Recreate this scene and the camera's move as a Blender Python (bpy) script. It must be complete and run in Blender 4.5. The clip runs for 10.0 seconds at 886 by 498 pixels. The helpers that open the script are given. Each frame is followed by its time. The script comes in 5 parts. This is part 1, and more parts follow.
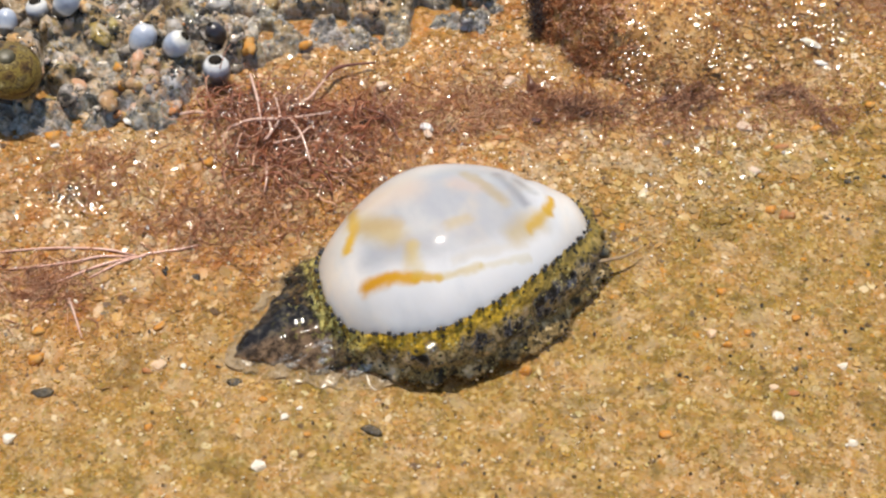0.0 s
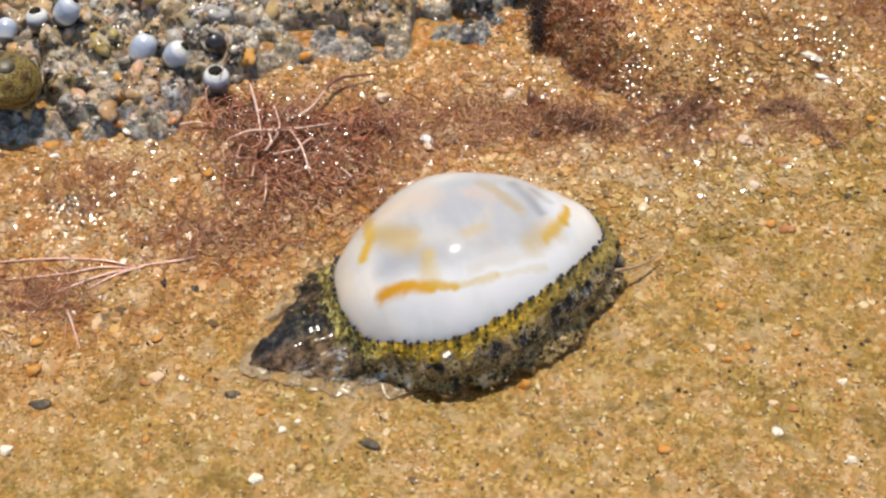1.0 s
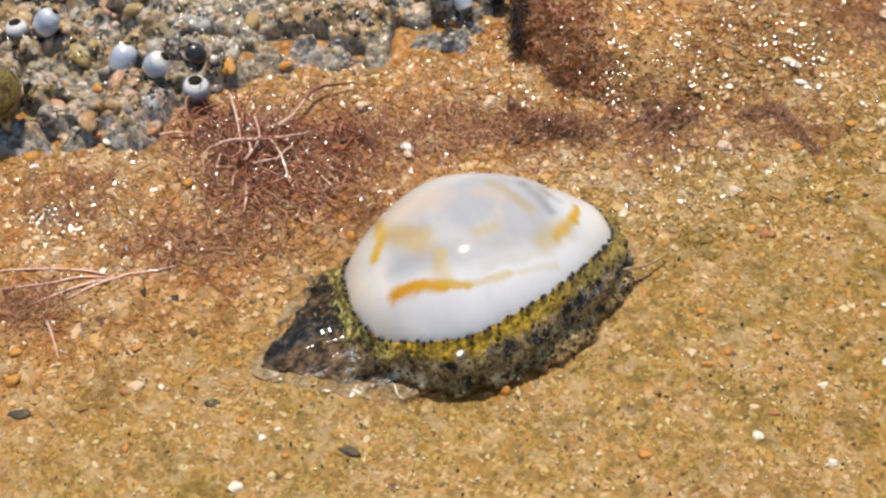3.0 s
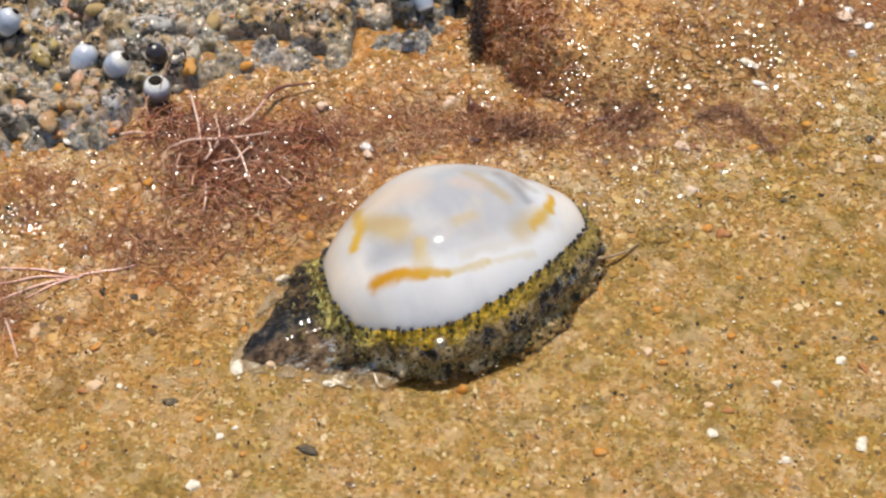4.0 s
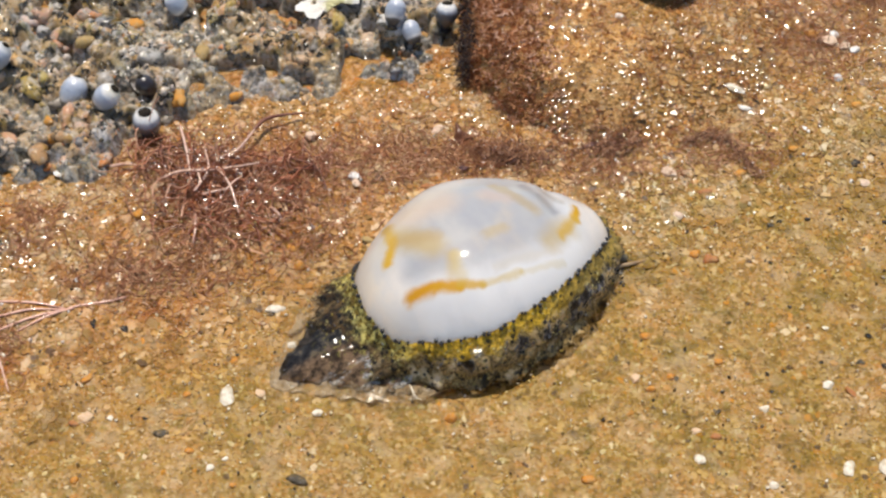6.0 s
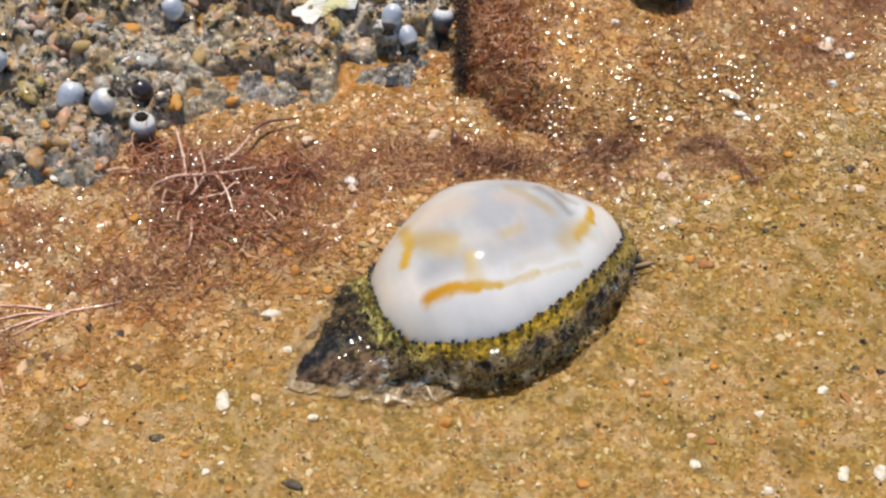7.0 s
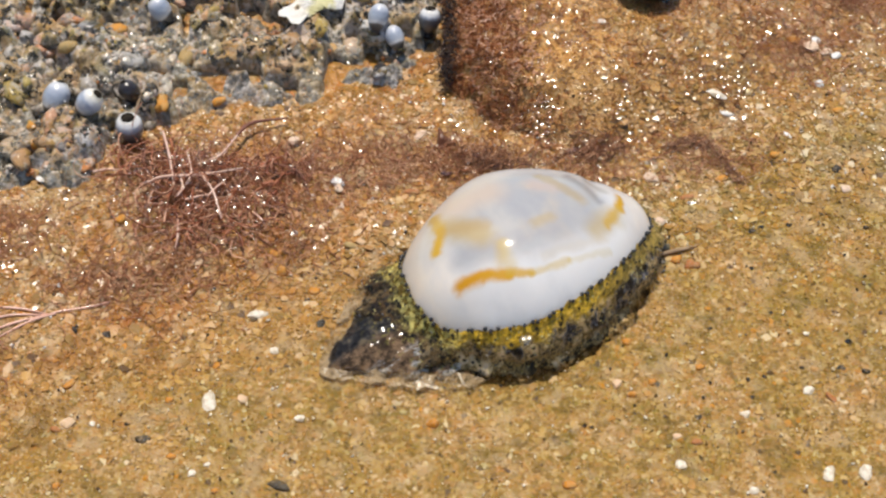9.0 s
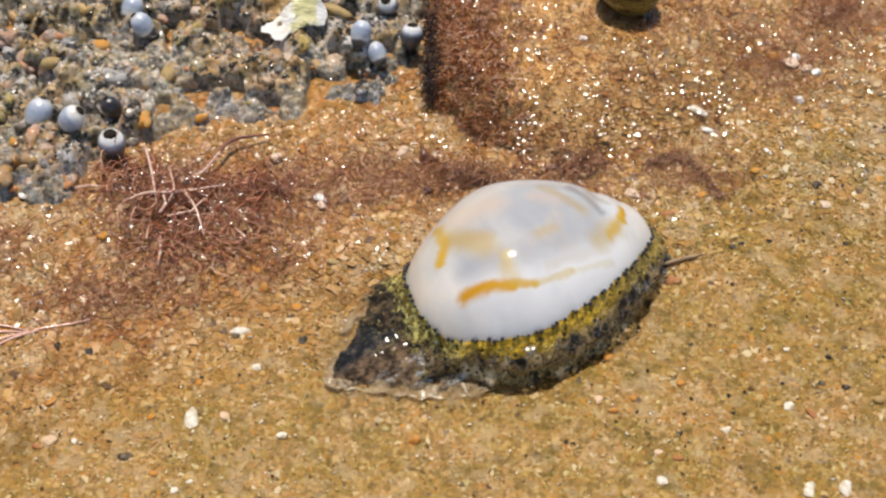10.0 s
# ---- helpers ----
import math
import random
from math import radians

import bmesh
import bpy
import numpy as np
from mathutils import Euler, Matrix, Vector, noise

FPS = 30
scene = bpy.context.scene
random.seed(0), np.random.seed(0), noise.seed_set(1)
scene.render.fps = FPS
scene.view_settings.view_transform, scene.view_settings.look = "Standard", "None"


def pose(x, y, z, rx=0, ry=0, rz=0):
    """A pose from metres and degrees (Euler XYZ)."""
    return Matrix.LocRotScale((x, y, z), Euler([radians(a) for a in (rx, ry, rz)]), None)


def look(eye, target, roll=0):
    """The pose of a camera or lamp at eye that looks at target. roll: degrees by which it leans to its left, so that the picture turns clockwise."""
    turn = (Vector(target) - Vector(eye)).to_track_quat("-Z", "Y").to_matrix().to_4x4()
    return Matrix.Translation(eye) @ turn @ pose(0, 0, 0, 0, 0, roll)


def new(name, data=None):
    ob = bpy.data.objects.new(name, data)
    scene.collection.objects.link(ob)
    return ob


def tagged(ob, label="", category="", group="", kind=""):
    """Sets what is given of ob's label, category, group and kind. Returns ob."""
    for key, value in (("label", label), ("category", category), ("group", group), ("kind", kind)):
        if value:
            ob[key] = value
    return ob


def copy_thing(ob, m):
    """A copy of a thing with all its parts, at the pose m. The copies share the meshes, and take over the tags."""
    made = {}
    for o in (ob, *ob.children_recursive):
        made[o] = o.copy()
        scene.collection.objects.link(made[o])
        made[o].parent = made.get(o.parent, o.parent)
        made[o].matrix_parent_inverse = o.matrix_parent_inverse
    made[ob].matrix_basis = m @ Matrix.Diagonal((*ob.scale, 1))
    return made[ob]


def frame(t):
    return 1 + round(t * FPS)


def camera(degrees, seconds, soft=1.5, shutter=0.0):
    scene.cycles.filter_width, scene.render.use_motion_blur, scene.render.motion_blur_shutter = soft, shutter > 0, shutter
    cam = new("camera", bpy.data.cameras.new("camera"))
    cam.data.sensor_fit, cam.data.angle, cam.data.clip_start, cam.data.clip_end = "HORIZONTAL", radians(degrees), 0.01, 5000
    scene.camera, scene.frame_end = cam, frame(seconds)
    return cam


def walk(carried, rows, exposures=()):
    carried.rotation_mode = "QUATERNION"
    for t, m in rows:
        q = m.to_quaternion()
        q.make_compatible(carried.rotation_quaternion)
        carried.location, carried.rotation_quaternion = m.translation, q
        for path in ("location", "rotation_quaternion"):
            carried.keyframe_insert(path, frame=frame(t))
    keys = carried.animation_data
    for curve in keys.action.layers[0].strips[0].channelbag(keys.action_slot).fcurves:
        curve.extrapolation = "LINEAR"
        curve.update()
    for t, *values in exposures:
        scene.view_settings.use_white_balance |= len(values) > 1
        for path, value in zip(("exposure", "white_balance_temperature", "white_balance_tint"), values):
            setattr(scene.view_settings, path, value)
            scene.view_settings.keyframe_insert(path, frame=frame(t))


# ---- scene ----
MM = 0.001
TAU = 2 * math.pi

# ---- the camera and its walk (millimetres, degrees) ----
cam = camera(32, 10.0, soft=2.4)
walk(cam, [(t, pose(x * MM, y * MM, z * MM, rx, ry, rz)) for t, x, y, z, rx, ry, rz in (
    (0.0, -3.39, -87.18, 102.25, 38.557, 0.273, 1.013),
    (0.5, -3.72, -86.70, 102.89, 38.580, 0.069, 1.128),
    (1.0, -3.28, -86.36, 102.58, 38.661, 0.103, 1.272),
    (1.5, -1.76, -87.35, 102.29, 38.803, -0.130, 0.735),
    (2.0, -1.70, -87.87, 102.00, 38.855, -0.006, 0.776),
    (2.5, -1.95, -87.49, 101.99, 39.233, 0.033, 0.811),
    (2.7, -2.12, -87.32, 101.65, 39.408, 0.249, 0.756),
    (3.8, -1.01, -86.52, 102.88, 39.127, -0.107, 0.862),
    (4.0, -0.45, -87.54, 102.45, 39.355, -0.415, 0.258),
    (4.5, 0.96, -87.55, 103.14, 39.557, -0.064, -0.305),
    (5.0, 0.00, -87.00, 103.69, 40.000, 0.000, 0.000),
    (5.2, 0.15, -87.03, 103.70, 39.985, 0.040, -0.110),
    (6.3, 1.05, -87.18, 103.73, 39.910, 0.070, -0.135),
    (6.5, 1.15, -87.20, 103.73, 39.896, -0.015, -0.123),
    (7.0, 0.88, -87.23, 103.93, 40.087, -0.106, -0.140),
    (7.5, 1.09, -87.03, 104.10, 40.048, -0.201, -0.377),
    (8.0, 0.86, -86.69, 104.08, 39.872, -0.262, -0.227),
    (8.5, 1.07, -87.11, 103.52, 40.012, -0.280, -0.256),
    (9.0, 1.33, -87.04, 104.17, 39.979, -0.285, -0.402),
    (9.5, 1.16, -86.71, 104.97, 39.988, -0.605, -0.660),
    (10.0, 1.54, -86.83, 104.86, 40.333, -0.694, -0.808))], exposures=((0.0, 0.01), (4.0, -0.06), (10.0, -0.13)))

# ---- sky and sun: high midday sun from beyond the rock ----
SUN_ELEV, SUN_AZ = 73.5, -6.0
world = bpy.data.worlds.new("sky")
scene.world = world
world.use_nodes = True
wn = world.node_tree.nodes
sky = wn.new("ShaderNodeTexSky")
sky.sky_type, sky.sun_disc = "NISHITA", False
sky.sun_elevation, sky.sun_rotation = radians(SUN_ELEV), radians(SUN_AZ)
wn["Background"].inputs["Strength"].default_value = 0.15
world.node_tree.links.new(sky.outputs["Color"], wn["Background"].inputs["Color"])
sun = new("sun", bpy.data.lights.new("sun", "SUN"))
sun.data.energy, sun.data.angle, sun.data.color = 4.2, radians(0.5), (1.0, 0.92, 0.805)
sun.matrix_world = look((math.sin(radians(SUN_AZ)) * math.cos(radians(SUN_ELEV)), math.cos(radians(SUN_AZ)) * math.cos(radians(SUN_ELEV)),
                         math.sin(radians(SUN_ELEV))), (0, 0, 0))


# ---- small tools ----
class Nodes:
    """A node material, with short ways to add nodes."""

    def __init__(self, name, rough=0.5, **values):
        self.mat = bpy.data.materials.new(name)
        self.mat.use_nodes = True
        self.tree = self.mat.node_tree
        self.bsdf = self.tree.nodes["Principled BSDF"]
        self.set(Roughness=rough, **values)

    def set(self, **values):
        for key, value in values.items():
            self.put(self.bsdf.inputs[key.replace("_", " ")], value)

    def put(self, socket, value):
        if isinstance(value, bpy.types.NodeSocket):
            self.tree.links.new(value, socket)
        else:
            if isinstance(value, tuple) and len(value) == 3 and socket.type == "RGBA":
                value = (*value, 1)
            socket.default_value = value

    def add(self, kind, ins=(), out=0, op=""):
        n = self.tree.nodes.new("ShaderNode" + kind)
        if op and kind == "TexVoronoi":
            n.feature = op
        elif op and kind == "MapRange":
            n.interpolation_type = op
        elif op:
            n.operation = op
        for key, value in dict(ins).items():
            self.put(n.inputs[key], value)
        return n.outputs[out]

    def math(self, op, a, b=0.0):
        return self.add("Math", {0: a, 1: b}, op=op)

    def vec(self, op, a, b=(0, 0, 0), out=0):
        return self.add("VectorMath", {0: a, 1: b}, out, op)

    def local(self):
        """Object coordinates in millimetres."""
        return self.vec("MULTIPLY", self.add("TexCoord", out=3), (1000, 1000, 1000))

    def place(self):
        """World coordinates in millimetres."""
        return self.vec("MULTIPLY", self.add("NewGeometry", out=0), (1000, 1000, 1000))

    def noise(self, p, scale, detail=3.0, rough=0.55, out=0):
        return self.add("TexNoise", {"Vector": p, "Scale": scale, "Detail": detail, "Roughness": rough}, out)

    def cells(self, p, scale, feature="F1", out=0, rand=1.0):
        return self.add("TexVoronoi", {"Vector": p, "Scale": scale, "Randomness": rand}, out, feature)

    def ramp(self, fac, stops, kind="LINEAR"):
        n = self.tree.nodes.new("ShaderNodeValToRGB")
        n.color_ramp.interpolation = kind
        while len(n.color_ramp.elements) < len(stops):
            n.color_ramp.elements.new(0.5)
        for e, (at, c) in zip(n.color_ramp.elements, stops):
            e.position, e.color = at, (*c, 1)
        self.put(n.inputs[0], fac)
        return n.outputs[0]

    def span(self, x, a, b, lo=0.0, hi=1.0):
        return self.add("MapRange", {"Value": x, "From Min": a, "From Max": b, "To Min": lo, "To Max": hi}, op="SMOOTHSTEP")

    def mix(self, fac, a, b, blend="MIX"):
        n = self.tree.nodes.new("ShaderNodeMix")
        n.data_type, n.blend_type = "RGBA", blend
        for at, v in ((0, fac), (6, a), (7, b)):
            self.put(n.inputs[at], v)
        return n.outputs[2]

    def bump(self, height, strength=0.5, dist=0.1):
        self.set(Normal=self.add("Bump", {"Height": height, "Strength": strength, "Distance": dist * MM}))

    def stroke(self, p, a, b, width, core=0.05):
        """1 on the line from a to b, falling to 0 at width from it."""
        ba = (b[0] - a[0], b[1] - a[1], 0.0)
        pa = self.vec("SUBTRACT", p, (a[0], a[1], 0.0))
        h = self.math("DIVIDE", self.vec("DOT_PRODUCT", pa, ba, 1), ba[0] ** 2 + ba[1] ** 2)
        n = self.add("Clamp", {"Value": h})
        q = self.tree.nodes.new("ShaderNodeVectorMath")
        q.operation = "SCALE"
        q.inputs[0].default_value = ba
        self.put(q.inputs["Scale"], n)
        return self.span(self.vec("DISTANCE", pa, q.outputs[0], 1), width, width * core)


def part(name, mesh, material, parent=None, label="", smooth=True):
    """Links a bmesh or a mesh as ONE object, under a thing or a part."""
    if isinstance(mesh, bmesh.types.BMesh):
        bm, mesh = mesh, bpy.data.meshes.new(name)
        bm.to_mesh(mesh)
        bm.free()
    if material is not None and not mesh.materials:
        mesh.materials.append(material)
    if smooth:
        mesh.shade_smooth()
    else:
        mesh.shade_flat()
    ob = new(name, mesh)
    ob.parent = parent
    return tagged(ob, label)


def raw_mesh(name, verts, quads=None, tris=None, uv=None):
    """A mesh from arrays, in millimetres."""
    me = bpy.data.meshes.new(name)
    verts = np.asarray(verts, np.float32).reshape(-1, 3) * MM
    loops, starts, at = [], [], 0
    for f, k in ((quads, 4), (tris, 3)):
        if f is not None and len(f):
            f = np.asarray(f, np.int32).reshape(-1, k)
            loops.append(f.ravel())
            starts.append(at + np.arange(len(f)) * k)
            at += f.size
    loops, starts = np.concatenate(loops), np.concatenate(starts)
    me.vertices.add(len(verts))
    me.vertices.foreach_set("co", verts.ravel())
    me.loops.add(len(loops))
    me.loops.foreach_set("vertex_index", loops.astype(np.int32))
    me.polygons.add(len(starts))
    me.polygons.foreach_set("loop_start", starts.astype(np.int32))
    me.update(calc_edges=True)
    if uv is not None:
        layer = me.uv_layers.new(name="skin")
        layer.data.foreach_set("uv", np.asarray(uv, np.float32).reshape(-1, 2)[loops].ravel())
    return me


def grid_faces(n, m, wrap=False):
    i, j = np.meshgrid(np.arange(n if wrap else n - 1), np.arange(m - 1), indexing="ij")
    k = (i + 1) % n
    return np.stack([i * m + j, k * m + j, k * m + j + 1, i * m + j + 1], -1).reshape(-1, 4)


def ball(level):
    bm = bmesh.new()
    bmesh.ops.create_icosphere(bm, subdivisions=level, radius=1.0)
    v = np.array([x.co[:] for x in bm.verts])
    f = np.array([[x.index for x in p.verts] for p in bm.faces])
    bm.free()
    return v, f


rng = np.random.default_rng(7)
_table = np.random.default_rng(3).random((256, 256))


def vnoise(x, y, scale):
    """Smooth value noise from -1 to 1; scale in millimetres."""
    x, y = np.asarray(x, float) / scale + 77.3, np.asarray(y, float) / scale + 41.7
    i, j = np.floor(x).astype(int), np.floor(y).astype(int)
    u, v = x - i, y - j
    u, v = u * u * (3 - 2 * u), v * v * (3 - 2 * v)
    g = lambda a, b: _table[a % 256, b % 256]
    return 2 * ((g(i, j) * (1 - u) + g(i + 1, j) * u) * (1 - v) + (g(i, j + 1) * (1 - u) + g(i + 1, j + 1) * u) * v) - 1


def smooth(a, b, x):
    k = np.clip((np.asarray(x, float) - a) / (b - a), 0, 1)
    return k * k * (3 - 2 * k)


def lumpy(x, y, scale):
    """Rounded stones packed side by side, scale millimetres apart: their height from 0 to 1, and a number for each."""
    x, y = np.asarray(x, float) / scale + 300.5, np.asarray(y, float) / scale + 300.5
    i, j = np.floor(x).astype(int), np.floor(y).astype(int)
    best, own = np.full(np.shape(x), 9.0), np.zeros(np.shape(x))
    for a in (-1, 0, 1):
        for b in (-1, 0, 1):
            p, q = (i + a) % 256, (j + b) % 256
            d = (x - i - a - _table[p, q]) ** 2 + (y - j - b - _table[q, (p + 91) % 256]) ** 2
            d = d * (0.7 + 0.6 * _table[(p + 40) % 256, q])
            own = np.where(d < best, _table[(p + 7) % 256, (q + 31) % 256], own)
            best = np.minimum(best, d)
    return np.sqrt(np.clip(1 - best / 0.5, 0, 1)), own


# ---- the lie of the land, in millimetres ----
EDGE_X = (-80, -45, -40, -33, -29.6, -28, -23.3, -16.2, -9.8, -3.5, 0.8, 3.0, 3.6)
EDGE_Y = (5.0, 6.2, 7.1, 7.3, 8.2, 12.2, 14.8, 17.4, 18.1, 20.8, 24.4, 28.5, 60.0)
BOULDER_H = 4.2
WATER = 0.25


def ledge_depth(x, y):
    """How far inside the grey ledge a place lies; below 0 outside it."""
    x, y = np.asarray(x, float), np.asarray(y, float)
    back = (y - np.interp(x, EDGE_X, EDGE_Y)) * 0.8
    side = 3.5 - x
    return np.minimum(back, side) + 0.8 * vnoise(x, y, 2.6) + 0.35 * vnoise(x, y, 0.9)


def boulder_in(x, y):
    """How far inside the low rock a place lies, in shares of its slopes: steep to the left, gentle in front, fading out to the right."""
    x, y = np.asarray(x, float), np.asarray(y, float)
    w = 0.9 * vnoise(x, y, 4.5) + 0.5 * vnoise(x, y, 1.8)
    left = (x - 3.4 - 0.06 * (y - 30) + w) / 1.8
    front = (y - np.interp(x, (3, 4.6, 7.2, 10.4, 15.6, 21, 26.5, 31, 37), (21, 18.6, 15.2, 13.8, 12.4, 13.0, 14.6, 17.5, 23)) + w) / np.interp(x, (8, 18, 28), (6.5, 8.5, 18))
    right = (37 - x + 2 * w) / 17
    return np.minimum(np.minimum(left, front), right)


def boulder_r(x, y):
    """1 at the rock's edge, less inside it."""
    return 1 - 0.25 * boulder_in(x, y)


def shore(x, y):
    """Positive on the wet sand above the water's edge, in millimetres from it."""
    return np.asarray(y, float) + 3.0 - 0.05 * np.asarray(x, float) + 3.0 * vnoise(x, y, 9) + 8.0 * smooth(5, 30, -np.asarray(x, float)) - 10 * smooth(14, 34, x)


def sand_z(x, y):
    z = 0.9 * smooth(-6, 9, shore(x, y)) - 0.35
    z = z + 0.35 * vnoise(x, y, 11) + 0.22 * vnoise(x, y, 4.2) + 0.1 * vnoise(x, y, 1.5) + 0.04 * vnoise(x, y, 0.5)
    z = z + 0.5 * np.exp(-((np.asarray(x) + 37) ** 2 + (np.asarray(y) - 0.5) ** 2) / 18)
    return z


def ledge_z(x, y):
    d = ledge_depth(x, y)
    z = 2.3 * smooth(-0.3, 2.6, d) + 0.25 * smooth(2, 25, d) - 1.2 * smooth(0, -1.5, d)
    wx, wy = x + 0.35 * vnoise(x, y, 1.1), y + 0.35 * vnoise(y, x, 1.1)
    keep = smooth(-0.2, 0.8, vnoise(x, y, 3.3) + 0.45)
    z = z + keep * 1.15 * lumpy(wx, wy, 1.9)[0] + 0.55 * lumpy(wx, wy, 0.85)[0] - 0.6
    z = z - 2.5 * smooth(0.28, 0.66, vnoise(x + 31, y + 17, 1.8)) * smooth(0.8, 2.5, d)
    return z + 0.7 * vnoise(x, y, 4.5) + 0.75 * vnoise(x, y, 1.9) + 0.2 * vnoise(x, y, 0.6) + 0.06 * vnoise(x, y, 0.3)


def boulder_z(x, y):
    k = boulder_in(x, y)
    z = BOULDER_H * np.sin(np.clip(k, 0, 1) * math.pi / 2) ** 0.9 + 3.0 * np.clip(k, -0.6, 0) + 0.1
    return z + (0.35 * vnoise(x, y, 5) + (0.45 * vnoise(x, y, 2.1) + 0.30 * vnoise(x, y, 0.8)) * (1 - 0.75 * smooth(11, 17, x))) * np.clip(k * 2, 0.2, 1)


def top_z(x, y):
    """Height of whatever lies uppermost."""
    z = sand_z(x, y)
    z = np.where(ledge_depth(x, y) > -1.2, np.maximum(z, ledge_z(x, y)), z)
    return np.where(boulder_r(x, y) < 1.08, np.maximum(z, boulder_z(x, y)), z)


# ---- materials ----
def m_sand():
    """Packed sand bed between the loose grains, stained brown by algae film, olive where it lies under water."""
    m = Nodes("packed_sand", 0.55)
    p = m.place()
    warp = m.vec("ADD", p, m.vec("MULTIPLY", m.noise(p, 2.2, 3, out=1), (0.7, 0.7, 0.7)))
    tones = ((0.0, (0.392, 0.2386, 0.0851)), (0.13, (0.2464, 0.1534, 0.0426)), (0.25, (0.4939, 0.3315, 0.1702)), (0.37, (0.3237, 0.187, 0.0638)), (0.48, (0.4256, 0.2643, 0.0724)), (0.58, (0.2128, 0.1232, 0.0383)), (0.67, (0.5107, 0.3573, 0.2128)),
             (0.77, (0.3573, 0.2038, 0.0724)), (0.85, (0.289, 0.2128, 0.0596)), (0.91, (0.4771, 0.2128, 0.0426)), (0.95, (0.5958, 0.4939, 0.3573)), (0.98, (0.0851, 0.0511, 0.0255)))
    c = m.ramp(p_x(m, m.cells(warp, 1.9, out=1)), tones, "CONSTANT")
    fine = m.ramp(p_x(m, m.cells(m.vec("ADD", warp, (7, 7, 7)), 4.2, out=1)), tones, "CONSTANT")
    c = m.mix(m.span(m.noise(p, 0.9, 3), 0.42, 0.58, 0.1, 0.8), c, fine)
    c = stain(m, p, c, 1.0)
    m.set(Base_Color=c, Specular_IOR_Level=0.12)
    m.bump(m.math("ADD", m.cells(warp, 2.2), m.noise(p, 4, 3)), 0.3, 0.15)
    return m.mat


def stain(m, p, c, k=1.0):
    """Algae film over sand in broad and small patches: olive under the water, red-brown on the wet shore."""
    xyz = m.add("SeparateXYZ", {0: p}, 1)
    lean = m.math("SUBTRACT", xyz, m.math("MULTIPLY", m.add("Clamp", {"Value": p_x(m, p), "Min": -60.0, "Max": 60.0}), 0.5))
    far = m.math("MULTIPLY", m.span(m.math("ADD", lean, m.math("MULTIPLY", m.noise(p, 0.1, 3), 16.0)), -2.0, 14.0), m.span(xyz, 110.0, 55.0))
    film = m.mix(far, (0.80, 0.82, 0.50), (0.97, 0.77, 0.55))
    c = m.mix(m.span(m.noise(p, 0.17, 5, 0.6), 0.38, 0.60, 0.1, 0.95 * k), c, film, "MULTIPLY")
    c = m.mix(m.span(m.noise(m.vec("ADD", p, (31, 8, 2)), 0.33, 5, 0.65), 0.50, 0.66, 0, 0.9 * k), c, m.mix(far, (0.60, 0.61, 0.36), (0.74, 0.54, 0.37)), "MULTIPLY")
    c = m.mix(m.span(m.noise(m.vec("ADD", p, (31, 8, 2)), 0.33, 5, 0.65), 0.52, 0.70, 0, 0.27 * k), c, m.mix(far, (0.22, 0.155, 0.035), (0.26, 0.12, 0.04)))
    c = m.mix(m.span(m.noise(m.vec("ADD", p, (13, 4, 25)), 0.4, 4, 0.6), 0.57, 0.68, 0, 0.3), c, (0.44, 0.23, 0.06))
    return m.mix(m.span(m.noise(m.vec("ADD", p, (3, 18, 5)), 0.45, 4, 0.6), 0.50, 0.66, 0, 0.45), c, (0.50, 0.38, 0.23))


def m_grain(name, wet, single=False):
    """Grains: each has its own colour."""
    m = Nodes(name, 0.5, Specular_IOR_Level=0.25)
    r = m.add("ObjectInfo", out=5) if single else m.add("NewGeometry", out=8)
    c = m.ramp(r, ((0.0, (0.4093, 0.2223, 0.0578)), (0.15, (0.2668, 0.1516, 0.0356)), (0.30, (0.5335, 0.3466, 0.1334)), (0.44, (0.2576, 0.1596, 0.04)), (0.56, (0.4446, 0.2405, 0.0711)),
                   (0.68, (0.5871, 0.4093, 0.2405)), (0.78, (0.3739, 0.1961, 0.0534)), (0.86, (0.285, 0.1778, 0.0489)), (0.91, (0.5335, 0.2405, 0.0267)), (0.925, (0.6578, 0.5335, 0.3739)), (0.965, (0.1243, 0.0711, 0.0356)), (0.994, (0.0356, 0.0311, 0.0311))), "CONSTANT")
    p = m.place()
    c = stain(m, p, c, 0.85)
    m.set(Base_Color=c)
    if wet:
        m.set(Coat_Weight=0.9, Coat_Roughness=0.2, Coat_IOR=1.34)
    m.bump(m.noise(p, 6, 3), 0.4, 0.08)
    return m.mat


def m_quartz():
    """Bright quartz, amber and black grains."""
    m = Nodes("quartz_grains", 0.3, Specular_IOR_Level=0.5)
    m.set(Base_Color=m.ramp(m.add("NewGeometry", out=8), ((0.0, (0.78, 0.68, 0.50)), (0.30, (0.80, 0.76, 0.70)), (0.46, (0.66, 0.42, 0.10)), (0.60, (0.70, 0.58, 0.24)), (0.70, (0.03, 0.02, 0.012)), (0.86, (0.14, 0.085, 0.03))), "CONSTANT"))
    return m.mat


